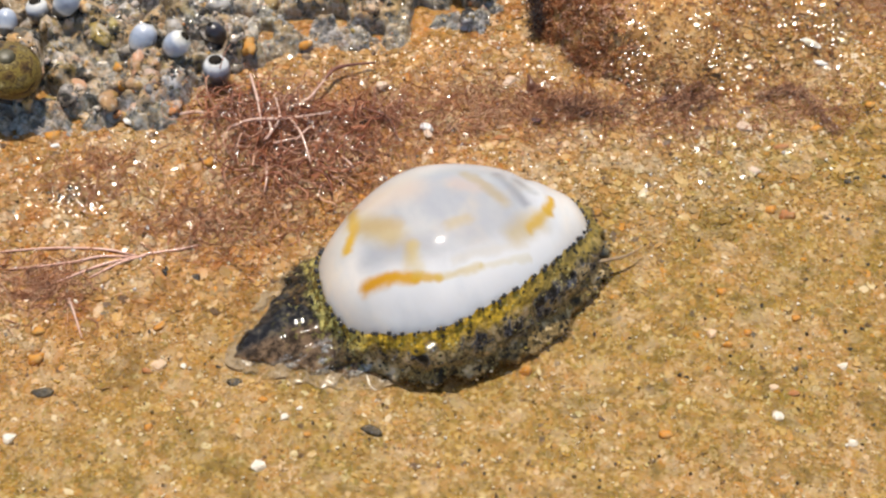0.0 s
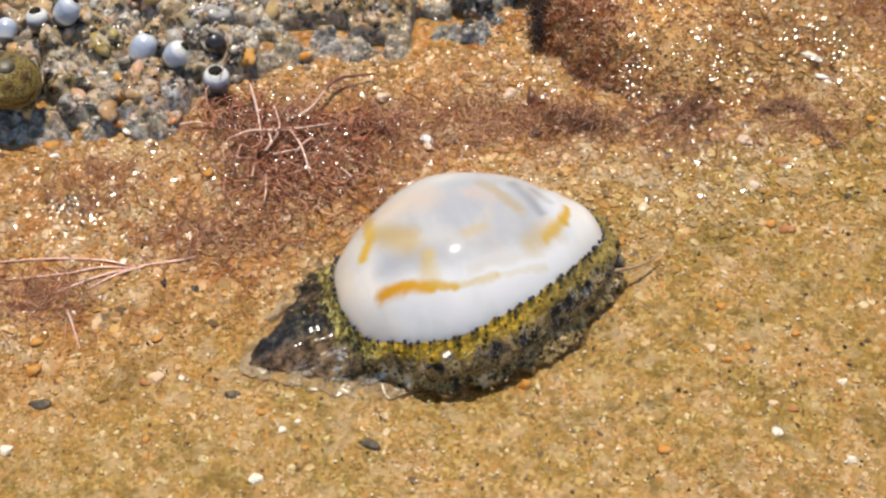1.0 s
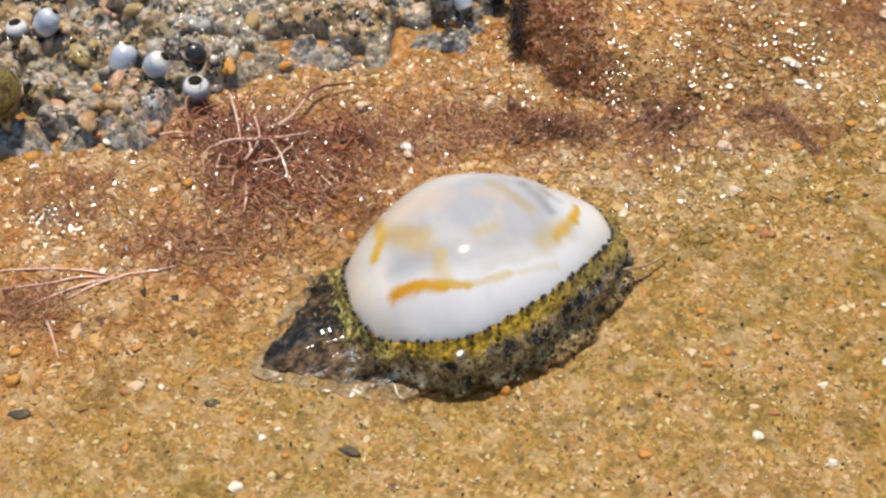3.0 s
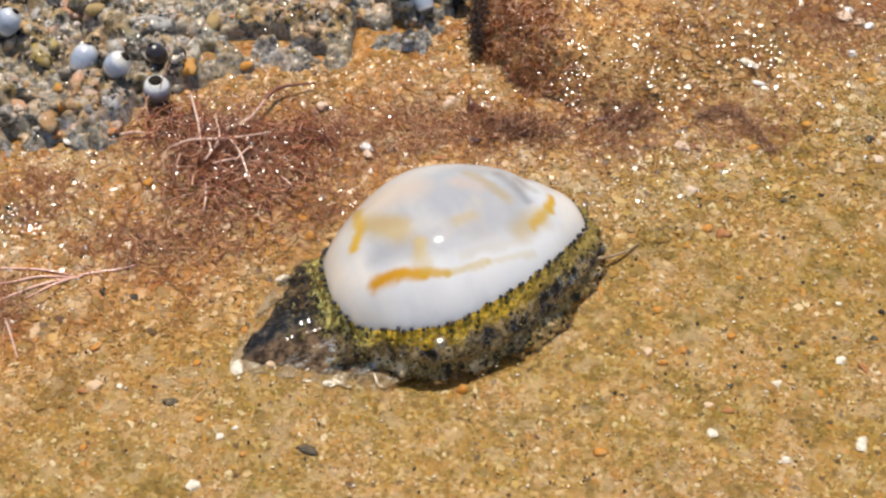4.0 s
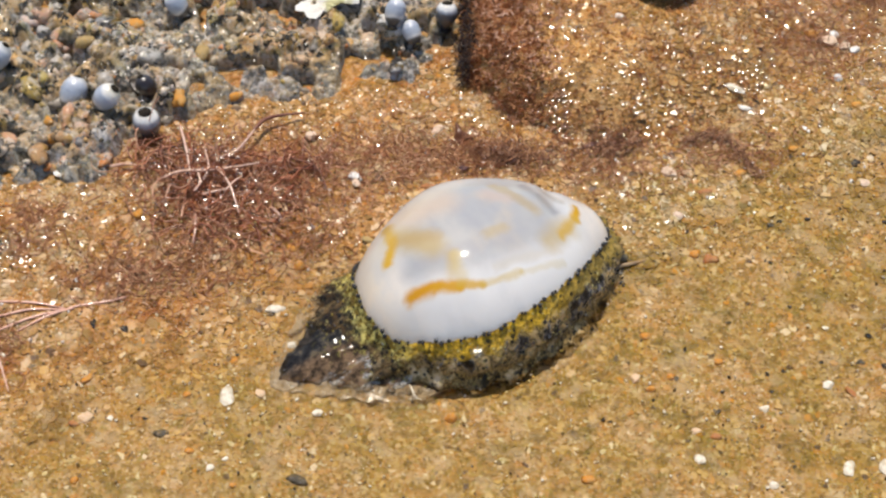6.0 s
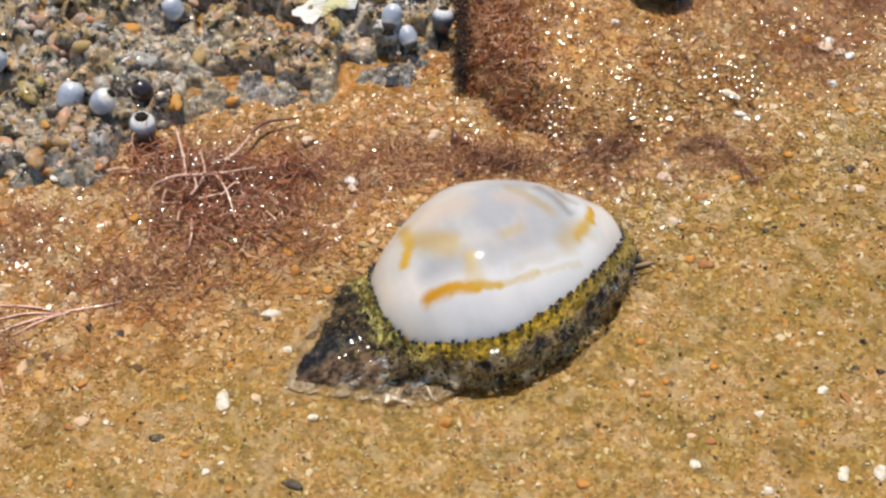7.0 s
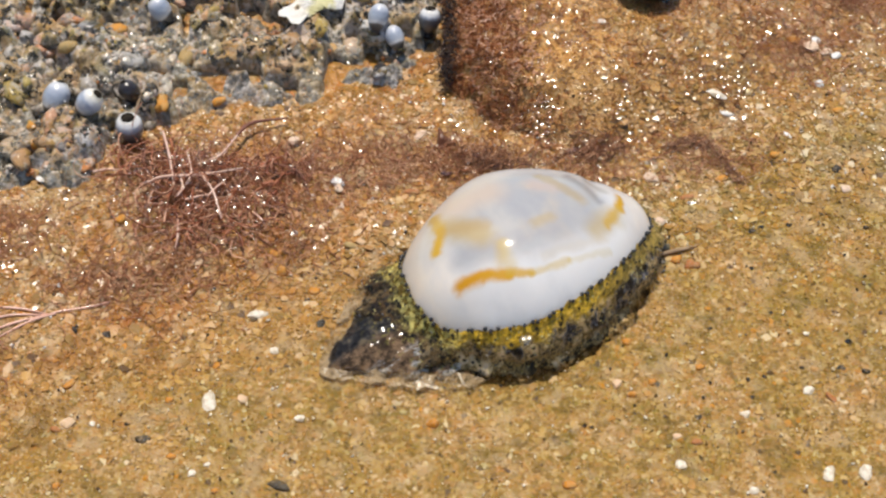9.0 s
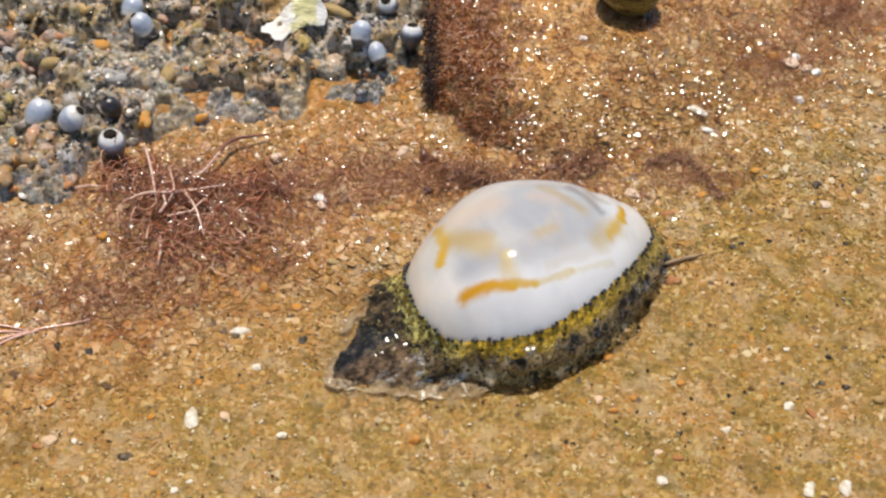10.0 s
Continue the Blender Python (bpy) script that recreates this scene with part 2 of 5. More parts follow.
def m_ledge():
    """Conglomerate: each bedded stone has its own shade, under grey silt and olive film; near-black patches stand for
    shaded crevices.
    """
    m = Nodes("silty_rock", 0.55, Specular_IOR_Level=0.2, Coat_Weight=0.8, Coat_Roughness=0.13, Coat_IOR=1.34)
    p = m.place()
    uv = m.add("TexCoord", out=2)
    stops = ((0.0, (0.56, 0.43, 0.29)), (0.12, (0.36, 0.34, 0.30)), (0.24, (0.58, 0.37, 0.20)), (0.36, (0.44, 0.34, 0.12)), (0.48, (0.62, 0.53, 0.45)), (0.58, (0.58, 0.35, 0.23)),
             (0.66, (0.48, 0.46, 0.43)), (0.78, (0.26, 0.22, 0.10)), (0.86, (0.68, 0.64, 0.60)), (0.95, (0.50, 0.31, 0.13)))
    xyz = m.tree.nodes.new("ShaderNodeSeparateXYZ")
    m.put(xyz.inputs[0], uv)
    c = m.mix(m.span(m.noise(p, 0.8, 3), 0.42, 0.58, 0.15, 0.85), m.ramp(xyz.outputs[0], stops, "CONSTANT"), m.ramp(xyz.outputs[1], stops, "CONSTANT"))
    c = m.mix(m.span(m.noise(p, 1.1, 5, 0.65), 0.46, 0.62, 0, 0.7), c, m.mix(m.noise(p, 3, 3), (0.27, 0.28, 0.31), (0.70, 0.68, 0.68)))
    c = m.mix(m.span(m.noise(m.vec("ADD", p, (40, 3, 7)), 0.22, 4), 0.46, 0.60, 0, 0.65), c, (0.52, 0.33, 0.10))
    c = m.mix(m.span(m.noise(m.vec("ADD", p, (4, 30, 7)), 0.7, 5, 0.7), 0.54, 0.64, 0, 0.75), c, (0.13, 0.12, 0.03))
    # near-black blotches paint the shade of crevices, spread by noise
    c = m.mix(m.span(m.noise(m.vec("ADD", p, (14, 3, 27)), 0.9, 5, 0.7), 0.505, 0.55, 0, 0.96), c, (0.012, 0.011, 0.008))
    c = m.mix(m.span(m.noise(m.vec("ADD", p, (2, 6, 1)), 0.085, 3), 0.47, 0.60, 0.05, 0.5), c, (1.0, 0.82, 0.60), "MULTIPLY")
    c = m.mix(m.span(m.noise(m.vec("ADD", p, (60, 6, 1)), 0.12, 4), 0.54, 0.64, 0, 0.4), c, (0.62, 0.42, 0.20))
    # pale silt settled in the low places
    height = m.math("ADD", m.add("SeparateXYZ", {0: p}, 2), m.math("MULTIPLY", m.noise(m.vec("ADD", p, (8, 1, 1)), 0.5, 5, 0.65), 3.0))
    c = m.mix(m.span(height, 4.3, 3.2, 0, 0.5), c, m.mix(m.span(m.noise(p, 2.2, 5, 0.7), 0.4, 0.62), (0.20, 0.19, 0.17), (0.68, 0.65, 0.61)))
    m.set(Base_Color=c)
    m.bump(m.noise(p, 3.5, 5, 0.65), 0.8, 0.3)
    return m.mat


def m_pebble(name, by_object):
    """Wet pebbles bedded in the ledge."""
    m = Nodes(name, 0.5, Specular_IOR_Level=0.2, Coat_Weight=0.6, Coat_Roughness=0.2, Coat_IOR=1.34)
    r = m.add("ObjectInfo", out=5) if by_object else m.add("NewGeometry", out=8)
    c = m.ramp(r, ((0.0, (0.64, 0.47, 0.32)), (0.14, (0.46, 0.44, 0.41)), (0.26, (0.64, 0.40, 0.16)), (0.38, (0.46, 0.36, 0.11)), (0.48, (0.70, 0.59, 0.50)), (0.58, (0.64, 0.38, 0.25)),
                   (0.68, (0.48, 0.30, 0.15)), (0.76, (0.10, 0.09, 0.06)), (0.84, (0.72, 0.69, 0.64)), (0.91, (0.62, 0.25, 0.08)), (0.95, (0.03, 0.026, 0.024))), "CONSTANT")
    p = m.place()
    c = m.mix(m.span(m.noise(p, 1.8, 4, 0.65), 0.48, 0.66, 0, 0.5), c, (0.46, 0.38, 0.28))
    c = m.mix(m.span(m.noise(p, 0.6, 4), 0.50, 0.64, 0, 0.6), c, (0.40, 0.26, 0.05))
    # near-black blotches put the shade of pits into the pebbles' colour
    c = m.mix(m.span(m.noise(m.vec("ADD", p, (4, 4, 9)), 0.9, 4, 0.7), 0.54, 0.60, 0, 0.85), c, (0.035, 0.035, 0.02))
    c = m.mix(m.span(m.noise(m.vec("ADD", p, (14, 9, 9)), 0.5, 5, 0.7), 0.49, 0.62, 0, 0.6), c, m.mix(m.noise(p, 4, 3), (0.38, 0.37, 0.36), (0.74, 0.72, 0.71)))
    c = m.mix(m.span(m.noise(m.vec("ADD", p, (2, 6, 1)), 0.085, 3), 0.47, 0.60, 0.05, 0.5), c, (1.0, 0.82, 0.60), "MULTIPLY")
    c = m.mix(m.span(m.noise(m.vec("ADD", p, (60, 6, 1)), 0.12, 4), 0.54, 0.64, 0, 0.4), c, (0.62, 0.42, 0.20))
    m.set(Base_Color=c)
    m.bump(m.noise(p, 3, 5, 0.65), 0.9, 0.3)
    return m.mat


def m_boulder():
    m = Nodes("algal_turf", 0.6, Specular_IOR_Level=0.2, Coat_Weight=0.3, Coat_Roughness=0.12, Coat_IOR=1.34)
    p = m.place()
    c = m.ramp(m.noise(p, 1.6, 5, 0.65), ((0.28, (0.20, 0.08, 0.022)), (0.40, (0.50, 0.24, 0.080)), (0.52, (0.69, 0.40, 0.150)), (0.66, (0.80, 0.57, 0.31))))
    c = m.mix(m.span(m.noise(p, 0.25, 3), 0.42, 0.62, 0, 0.45), c, (0.58, 0.34, 0.11))
    # red-brown turf on the left, darkened further to paint the steep side's shade
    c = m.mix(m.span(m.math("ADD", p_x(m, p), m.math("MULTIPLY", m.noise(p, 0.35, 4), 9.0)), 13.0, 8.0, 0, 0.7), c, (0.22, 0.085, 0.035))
    bare = m.ramp(m.cells(p, 1.6, out=1), ((0.0, (0.64, 0.40, 0.14)), (0.3, (0.50, 0.29, 0.09)), (0.6, (0.72, 0.50, 0.24)), (0.9, (0.56, 0.31, 0.10)), (1.0, (0.78, 0.64, 0.46))))
    c = m.mix(m.span(m.math("ADD", p_x(m, p), m.math("MULTIPLY", m.noise(p, 0.2, 4), 26.0)), 20.0, 40.0, 0, 0.85), c, bare)
    m.set(Base_Color=c)
    m.bump(m.noise(p, 3, 6, 0.7), 0.8, 0.4)
    return m.mat


def m_weed(name, low, mid, high, rough=0.4, wet=0.5):
    """Thin fronds, each strand with its own shade."""
    m = Nodes(name, rough, Coat_Weight=wet, Coat_Roughness=0.2, Coat_IOR=1.34)
    r = m.add("NewGeometry", out=8)
    c = m.ramp(r, ((0.0, low), (0.45, mid), (0.8, high), (1.0, low)))
    m.set(Base_Color=m.mix(m.span(m.noise(m.place(), 1.2, 3), 0.4, 0.7, 0, 0.4), c, low))
    return m.mat


def m_chip(name, tone, stain, rough=0.35):
    m = Nodes(name, rough + 0.25, Specular_IOR_Level=0.15)
    p = m.local()
    c = m.mix(m.span(m.noise(p, 1.8, 4, 0.65), 0.42, 0.68), tone, stain)
    m.set(Base_Color=m.mix(m.span(m.noise(m.vec("ADD", m.place(), (9, 2, 4)), 2.3, 4, 0.7), 0.47, 0.68, 0, 0.45), c, (0.40, 0.27, 0.12)))
    m.bump(m.noise(p, 4, 4), 0.5, 0.1)
    return m.mat


def m_shell():
    """Glazed cowrie: white margin, bluish-grey back, broken ring of orange-yellow strokes."""
    m = Nodes("glazed_shell", 0.5, Specular_IOR_Level=0.2, Subsurface_Weight=0.15, Subsurface_Radius=(1.0, 0.85, 0.7), Subsurface_Scale=1.2 * MM, Coat_Weight=0.9, Coat_Roughness=0.06, Coat_IOR=1.5)
    p0 = m.local()
    wob = m.vec("MULTIPLY", m.vec("SUBTRACT", m.noise(p0, 0.4, 2, out=1), (0.5, 0.5, 0.5)), (0.8, 0.8, 0))
    wob = m.vec("ADD", wob, m.vec("MULTIPLY", m.vec("SUBTRACT", m.noise(m.vec("MULTIPLY", p0, (1, 1, 0.4)), 0.9, 2, out=1), (0.5, 0.5, 0.5)), (0.6, 0.45, 0)))
    p = m.vec("ADD", m.vec("MULTIPLY", p0, (1, 1, 0)), wob)
    # back inside the ring
    back = m.span(m.vec("LENGTH", m.vec("MULTIPLY", m.vec("SUBTRACT", p, (-0.6, 0.6, 0)), (1 / 8.4, 1 / 5.3, 0)), (0, 0, 0), 1), 1.22, 0.62)
    milk = m.mix(m.span(m.noise(p0, 0.16, 3), 0.4, 0.62), (0.37, 0.365, 0.362), (0.455, 0.43, 0.395))
    milk = m.mix(m.span(m.noise(m.vec("ADD", p0, (9, 3, 1)), 0.22, 3), 0.50, 0.68, 0, 0.4), milk, (0.52, 0.42, 0.31))
    milk = m.mix(m.span(m.noise(m.vec("MULTIPLY", m.vec("ADD", p0, (2, 7, 1)), (1, 0.45, 1)), 0.42, 3), 0.48, 0.75, 0, 0.65), milk, (0.32, 0.322, 0.335))
    side = m.mix(m.span(p_x(m, p0), -6.5, -11.0, 0, 0.9), (0.745, 0.72, 0.685), (0.82, 0.69, 0.53))
    side = m.mix(m.span(p_x(m, p0), 7.5, 11.0, 0, 0.8), side, (0.78, 0.68, 0.55))
    side = m.mix(m.span(m.noise(m.vec("MULTIPLY", m.vec("ADD", p0, (4, 1, 6)), (1, 0.6, 0.6)), 0.3, 4), 0.44, 0.64, 0, 0.5), side, (0.60, 0.59, 0.575))
    c = m.mix(back, side, milk)
    for a, b, w, k, tone in (((-9.5, 2.5), (-2.5, 6.8), 4.2, 0.6, (0.50, 0.45, 0.38)), ((-5.5, 3.6), (-2.6, 3.4), 2.6, 0.5, (0.60, 0.42, 0.27)), ((1.2, 2.6), (2.4, 1.6), 1.4, 0.35, (0.58, 0.38, 0.26)), ((2.4, 3.6), (4.0, -0.2), 0.9, 0.6, (0.33, 0.28, 0.22)),
                             ((4.8, 2.8), (5.9, -0.6), 0.9, 0.7, (0.25, 0.24, 0.24)), ((6.4, 2.2), (7.3, 0.6), 0.7, 0.5, (0.30, 0.27, 0.22)), ((-7.2, -1.6), (-3.0, -2.4), 1.8, 0.65, (0.29, 0.29, 0.305)), ((0.4, -2.6), (4.2, -2.2), 1.5, 0.3, (0.36, 0.36, 0.38))):
        c = m.mix(m.math("MULTIPLY", m.stroke(p, a, b, w), k), c, tone)
    # soft yellow wash beside the strokes
    for a, b, w, k in (((-7.2, 2.0), (-5.2, -0.6), 1.9, 0.55), ((-4.2, -2.2), (-4.9, -3.6), 1.0, 0.5), ((3.9, -3.4), (6.5, -2.2), 1.5, 0.5), ((-1.5, -4.5), (4.4, -4.3), 0.6, 0.14),
                       ((-0.9, -1.7), (0.6, -1.4), 0.8, 0.35), ((2.4, 3.4), (4.2, -0.7), 0.9, 0.28)):
        c = m.mix(m.math("MULTIPLY", m.stroke(p, a, b, w), k), c, (0.46, 0.29, 0.02))
    for a, b, w, k, tone in (((-8.2, -4.4), (-4.6, -5.4), 2.0, 0.35, (0.50, 0.49, 0.48)),
                             ((-8.4, -3.3), (-6.4, -3.95), 0.8, 1.0, (0.58, 0.27, 0.0)), ((-6.4, -3.95), (-4.6, -4.75), 0.66, 0.97, (0.58, 0.29, 0.0)), ((-4.6, -4.75), (-3.0, -5.3), 0.5, 0.85, (0.58, 0.32, 0.0)), ((-4.3, -4.4), (-3.9, -2.2), 0.7, 0.4, (0.50, 0.36, 0.08)),
                             ((-3.0, -5.3), (0.4, -5.45), 0.42, 0.5, (0.56, 0.38, 0.05)), ((0.4, -5.45), (4.6, -5.1), 0.34, 0.28, (0.56, 0.42, 0.10)), ((8.4, 0.1), (7.5, -1.4), 0.55, 1.0, (0.58, 0.32, 0.005)), ((7.5, -1.4), (5.3, -3.1), 0.62, 0.8, (0.52, 0.31, 0.015)),
                             ((-7.1, 4.2), (-7.6, 1.9), 0.75, 0.8, (0.52, 0.31, 0.02)), ((-7.6, 1.9), (-8.6, 0.5), 0.6, 0.95, (0.58, 0.33, 0.0)), ((-7.4, 1.6), (-4.6, 0.2), 0.9, 0.5, (0.42, 0.28, 0.10))):
        c = m.mix(m.math("MULTIPLY", m.stroke(p, a, b, w * 1.08, 0.12), k), c, tone)
    m.set(Base_Color=c)
    m.bump(m.noise(p0, 0.9, 3), 0.12, 0.2)
    return m.mat


def p_x(m, p):
    return m.add("SeparateXYZ", {0: p}, 0)


def m_mantle():
    """Mottled skin: a speckled golden band at its free edge, black and slate below, brown and torn where it meets the sand."""
    m = Nodes("mottled_mantle", 0.5, Specular_IOR_Level=0.15, Coat_Weight=0.35, Coat_Roughness=0.07, Coat_IOR=1.34)
    p = m.local()
    d = m.math("MULTIPLY", m.add("SeparateXYZ", {0: m.add("TexCoord", out=2)}, 1), 8.0)
    low = m.add("SeparateXYZ", {0: p}, 2)
    q = m.vec("MULTIPLY", p, (1, 1, 0.6))
    dark = m.ramp(m.noise(q, 0.52, 4, 0.6), ((0.36, (0.006, 0.006, 0.006)), (0.43, (0.04, 0.037, 0.036)), (0.465, (0.15, 0.15, 0.165)), (0.495, (0.46, 0.33, 0.15)), (0.53, (0.10, 0.075, 0.04)), (0.57, (0.58, 0.40, 0.17)), (0.65, (0.74, 0.58, 0.36))))
    hem = m.ramp(m.noise(m.vec("ADD", q, (5, 3, 9)), 0.75, 5, 0.62), ((0.36, (0.012, 0.009, 0.005)), (0.42, (0.10, 0.065, 0.022)), (0.47, (0.44, 0.29, 0.10)), (0.52, (0.14, 0.09, 0.03)), (0.57, (0.64, 0.45, 0.20)), (0.67, (0.78, 0.62, 0.40))))
    c = m.mix(m.span(m.math("ADD", low, m.math("MULTIPLY", m.noise(p, 0.6, 4), 3.0)), 5.8, 3.6), dark, hem)
    c = m.mix(m.span(m.math("ADD", low, m.math("MULTIPLY", m.noise(m.vec("ADD", p, (3, 3, 3)), 0.8, 5, 0.65), 2.4)), 3.4, 2.4, 0, 0.55), c, m.mix(m.span(m.noise(p, 1.3, 5, 0.7), 0.46, 0.60), (0.10, 0.065, 0.022), (0.60, 0.43, 0.21)))
    tail = m.math("MULTIPLY", m.span(p_x(m, p), -9.0, -12.5), m.span(m.noise(m.vec("ADD", p, (2, 8, 8)), 0.55, 5, 0.7), 0.66, 0.46, 0.55, 0.97))
    c = m.mix(tail, c, m.mix(m.span(m.noise(p, 1.1, 4, 0.7), 0.45, 0.65), (0.008, 0.007, 0.006), (0.10, 0.055, 0.02)))
    edge = m.math("ADD", d, m.math("MULTIPLY", m.noise(m.vec("ADD", p, (0, 0, 3)), 0.75, 5, 0.65), 3.2))
    gold = m.mix(m.span(m.noise(p, 2.2, 4, 0.65), 0.40, 0.60), (0.30, 0.18, 0.012), (0.76, 0.47, 0.03))
    gold = m.mix(m.span(p_x(m, p), -8.0, -11.0, 0, 0.75), gold, m.mix(m.span(m.noise(p, 1.7, 4, 0.65), 0.44, 0.56), (0.03, 0.027, 0.01), (0.66, 0.60, 0.20)))
    gold = m.mix(m.span(m.math("ADD", p_x(m, p), m.math("MULTIPLY", m.noise(p, 0.5, 3), 6.0)), 4.0, 9.0, 0, 0.75), gold, (0.25, 0.19, 0.06))
    c = m.mix(m.span(edge, 3.5, 2.6, 0, 0.97), c, gold)
    dots = m.math("MULTIPLY", m.span(m.cells(m.vec("ADD", p, (5, 2, 8)), 1.7), 0.40, 0.26), m.span(m.noise(m.vec("ADD", p, (1, 9, 4)), 0.6, 2), 0.46, 0.54))
    c = m.mix(m.math("MULTIPLY", dots, 0.9), c, (0.010, 0.010, 0.011))
    speck = m.math("MULTIPLY", m.span(m.cells(p, 2.6), 0.32, 0.16), m.span(m.noise(p, 0.5, 2), 0.50, 0.60))
    c = m.mix(speck, c, (0.58, 0.50, 0.20))
    m.set(Base_Color=c, Alpha=m.span(m.math("ADD", low, m.math("MULTIPLY", m.noise(m.vec("ADD", p, (7, 7, 1)), 0.75, 6, 0.72), 1.8)), 1.8, 2.5, 0.0, 1.0))
    m.bump(m.math("ADD", m.noise(p, 2.0, 5, 0.65), m.math("MULTIPLY", m.cells(p, 1.3), 0.8)), 1.0, 0.5)
    return m.mat


def m_knobs():
    """Tiny warts of the skin, each with its own shade."""
    m = Nodes("skin_knobs", 0.4, Specular_IOR_Level=0.2, Coat_Weight=0.5, Coat_Roughness=0.12, Coat_IOR=1.34)
    m.set(Base_Color=m.ramp(m.add("NewGeometry", out=8), ((0.0, (0.008, 0.008, 0.009)), (0.46, (0.05, 0.035, 0.014)), (0.60, (0.36, 0.27, 0.05)), (0.74, (0.58, 0.48, 0.16)), (0.84, (0.10, 0.105, 0.12)), (0.94, (0.52, 0.46, 0.36))), "CONSTANT"))
    return m.mat


def m_foot():
    """Black flesh, slate in patches; pale streaks along the underside of the tail paint its wet sheen."""
    m = Nodes("dark_foot", 0.5, Specular_IOR_Level=0.15, Coat_Weight=0.6, Coat_Roughness=0.14, Coat_IOR=1.34)
    p = m.local()
    c = m.ramp(m.noise(p, 1.1, 6, 0.72), ((0.36, (0.005, 0.005, 0.005)), (0.50, (0.020, 0.016, 0.013)), (0.58, (0.07, 0.06, 0.05)), (0.66, (0.20, 0.15, 0.08))))
    y = m.math("ADD", m.add("SeparateXYZ", {0: p}, 1), m.math("MULTIPLY", m.noise(m.vec("ADD", p, (1, 4, 2)), 0.8, 4), 1.6))
    flesh = m.math("MULTIPLY", m.span(y, 0.6, -0.7, 0, 0.85), m.math("MAXIMUM", m.span(p_x(m, p), -10.0, -13.0), m.span(y, -2.8, -4.2)))
    c = m.mix(flesh, c, m.mix(m.span(m.noise(p, 1.3, 5, 0.7), 0.40, 0.62), (0.07, 0.04, 0.018), (0.42, 0.26, 0.14)))
    # whitish streaks: wet sheen put into the colour
    pale = m.math("MULTIPLY", m.span(m.noise(m.vec("MULTIPLY", m.vec("ADD", p, (3, 9, 5)), (0.45, 1.5, 1)), 0.9, 4, 0.6), 0.52, 0.58, 0, 0.95), m.span(y, -1.2, -2.6))
    c = m.mix(pale, c, m.mix(m.span(m.noise(p, 2.4, 4, 0.7), 0.4, 0.6), (0.20, 0.19, 0.175), (0.84, 0.81, 0.75)))
    near = m.span(m.vec("LENGTH", m.vec("MULTIPLY", p, (1 / 15.5, 1 / 8.5, 0)), (0, 0, 0), 1), 1.02, 0.85)
    c = m.mix(m.math("MULTIPLY", m.span(m.noise(m.vec("ADD", p, (6, 1, 3)), 2.0, 4, 0.6), 0.56, 0.63, 0, 0.8), near), c, (0.38, 0.32, 0.08))
    m.set(Base_Color=c)
    m.bump(m.noise(p, 2.0, 6, 0.72), 1.0, 0.7)
    return m.mat


def m_sole():
    """Thin flesh through which the sand shows."""
    m = Nodes("pale_sole", 0.5, Specular_IOR_Level=0.2, Coat_Weight=0.25, Coat_Roughness=0.2)
    p = m.local()
    m.set(Base_Color=m.mix(m.noise(p, 1.4, 5, 0.7), (0.32, 0.22, 0.11), (0.64, 0.50, 0.33)), Alpha=m.span(m.noise(m.vec("ADD", p, (2, 2, 8)), 0.7, 5, 0.7), 0.38, 0.60, 0.06, 0.9))
    m.bump(m.noise(p, 2.5, 5, 0.7), 1.0, 0.4)
    return m.mat


def m_plain(name, tone, rough=0.4, other=None, **values):
    m = Nodes(name, rough, **values)
    p = m.local()
    m.set(Base_Color=m.mix(m.span(m.noise(p, 1.5, 4), 0.35, 0.7), tone, other or tuple(c * 0.7 for c in tone)))
    m.bump(m.noise(p, 5, 3), 0.4, 0.06)
    return m.mat


def m_periwinkle(name, stops, rough=0.38):
    """Coloured in bands from the worn tip down."""
    m = Nodes(name, rough, Coat_Weight=1.0, Coat_Roughness=0.24, Coat_IOR=1.34)
    p = m.local()
    z = m.add("SeparateXYZ", {0: p}, 2)
    z = m.math("ADD", z, m.math("MULTIPLY", m.math("SUBTRACT", m.noise(p, 1.1, 3), 0.5), 0.5))
    c = m.ramp(m.math("MULTIPLY", z, -1 / 3.6), stops)
    c = m.mix(m.span(m.noise(p, 1.6, 4, 0.65), 0.58, 0.75, 0, 0.3), c, stops[-2][1])
    m.set(Base_Color=c)
    m.bump(m.noise(p, 3.5, 4), 0.35, 0.1)
    return m.mat


def m_topshell():
    """Olive and brown blotches that follow the coil."""
    m = Nodes("olive_topshell", 0.5, Specular_IOR_Level=0.2, Coat_Weight=0.5, Coat_Roughness=0.2, Coat_IOR=1.34)
    p = m.local()
    q = m.vec("MULTIPLY", p, (1, 1, 2.2))
    c = m.ramp(m.noise(q, 0.9, 5, 0.68), ((0.36, (0.022, 0.012, 0.003)), (0.44, (0.11, 0.06, 0.012)), (0.50, (0.24, 0.17, 0.03)), (0.55, (0.06, 0.032, 0.008)), (0.61, (0.30, 0.22, 0.06)), (0.70, (0.50, 0.42, 0.22))))
    c = m.mix(m.span(m.add("SeparateXYZ", {0: p}, 2), -1.8, -2.8, 0, 0.3), c, (0.06, 0.04, 0.010))
    m.set(Base_Color=c)
    m.bump(m.noise(p, 2.5, 4), 0.6, 0.15)
    return m.mat


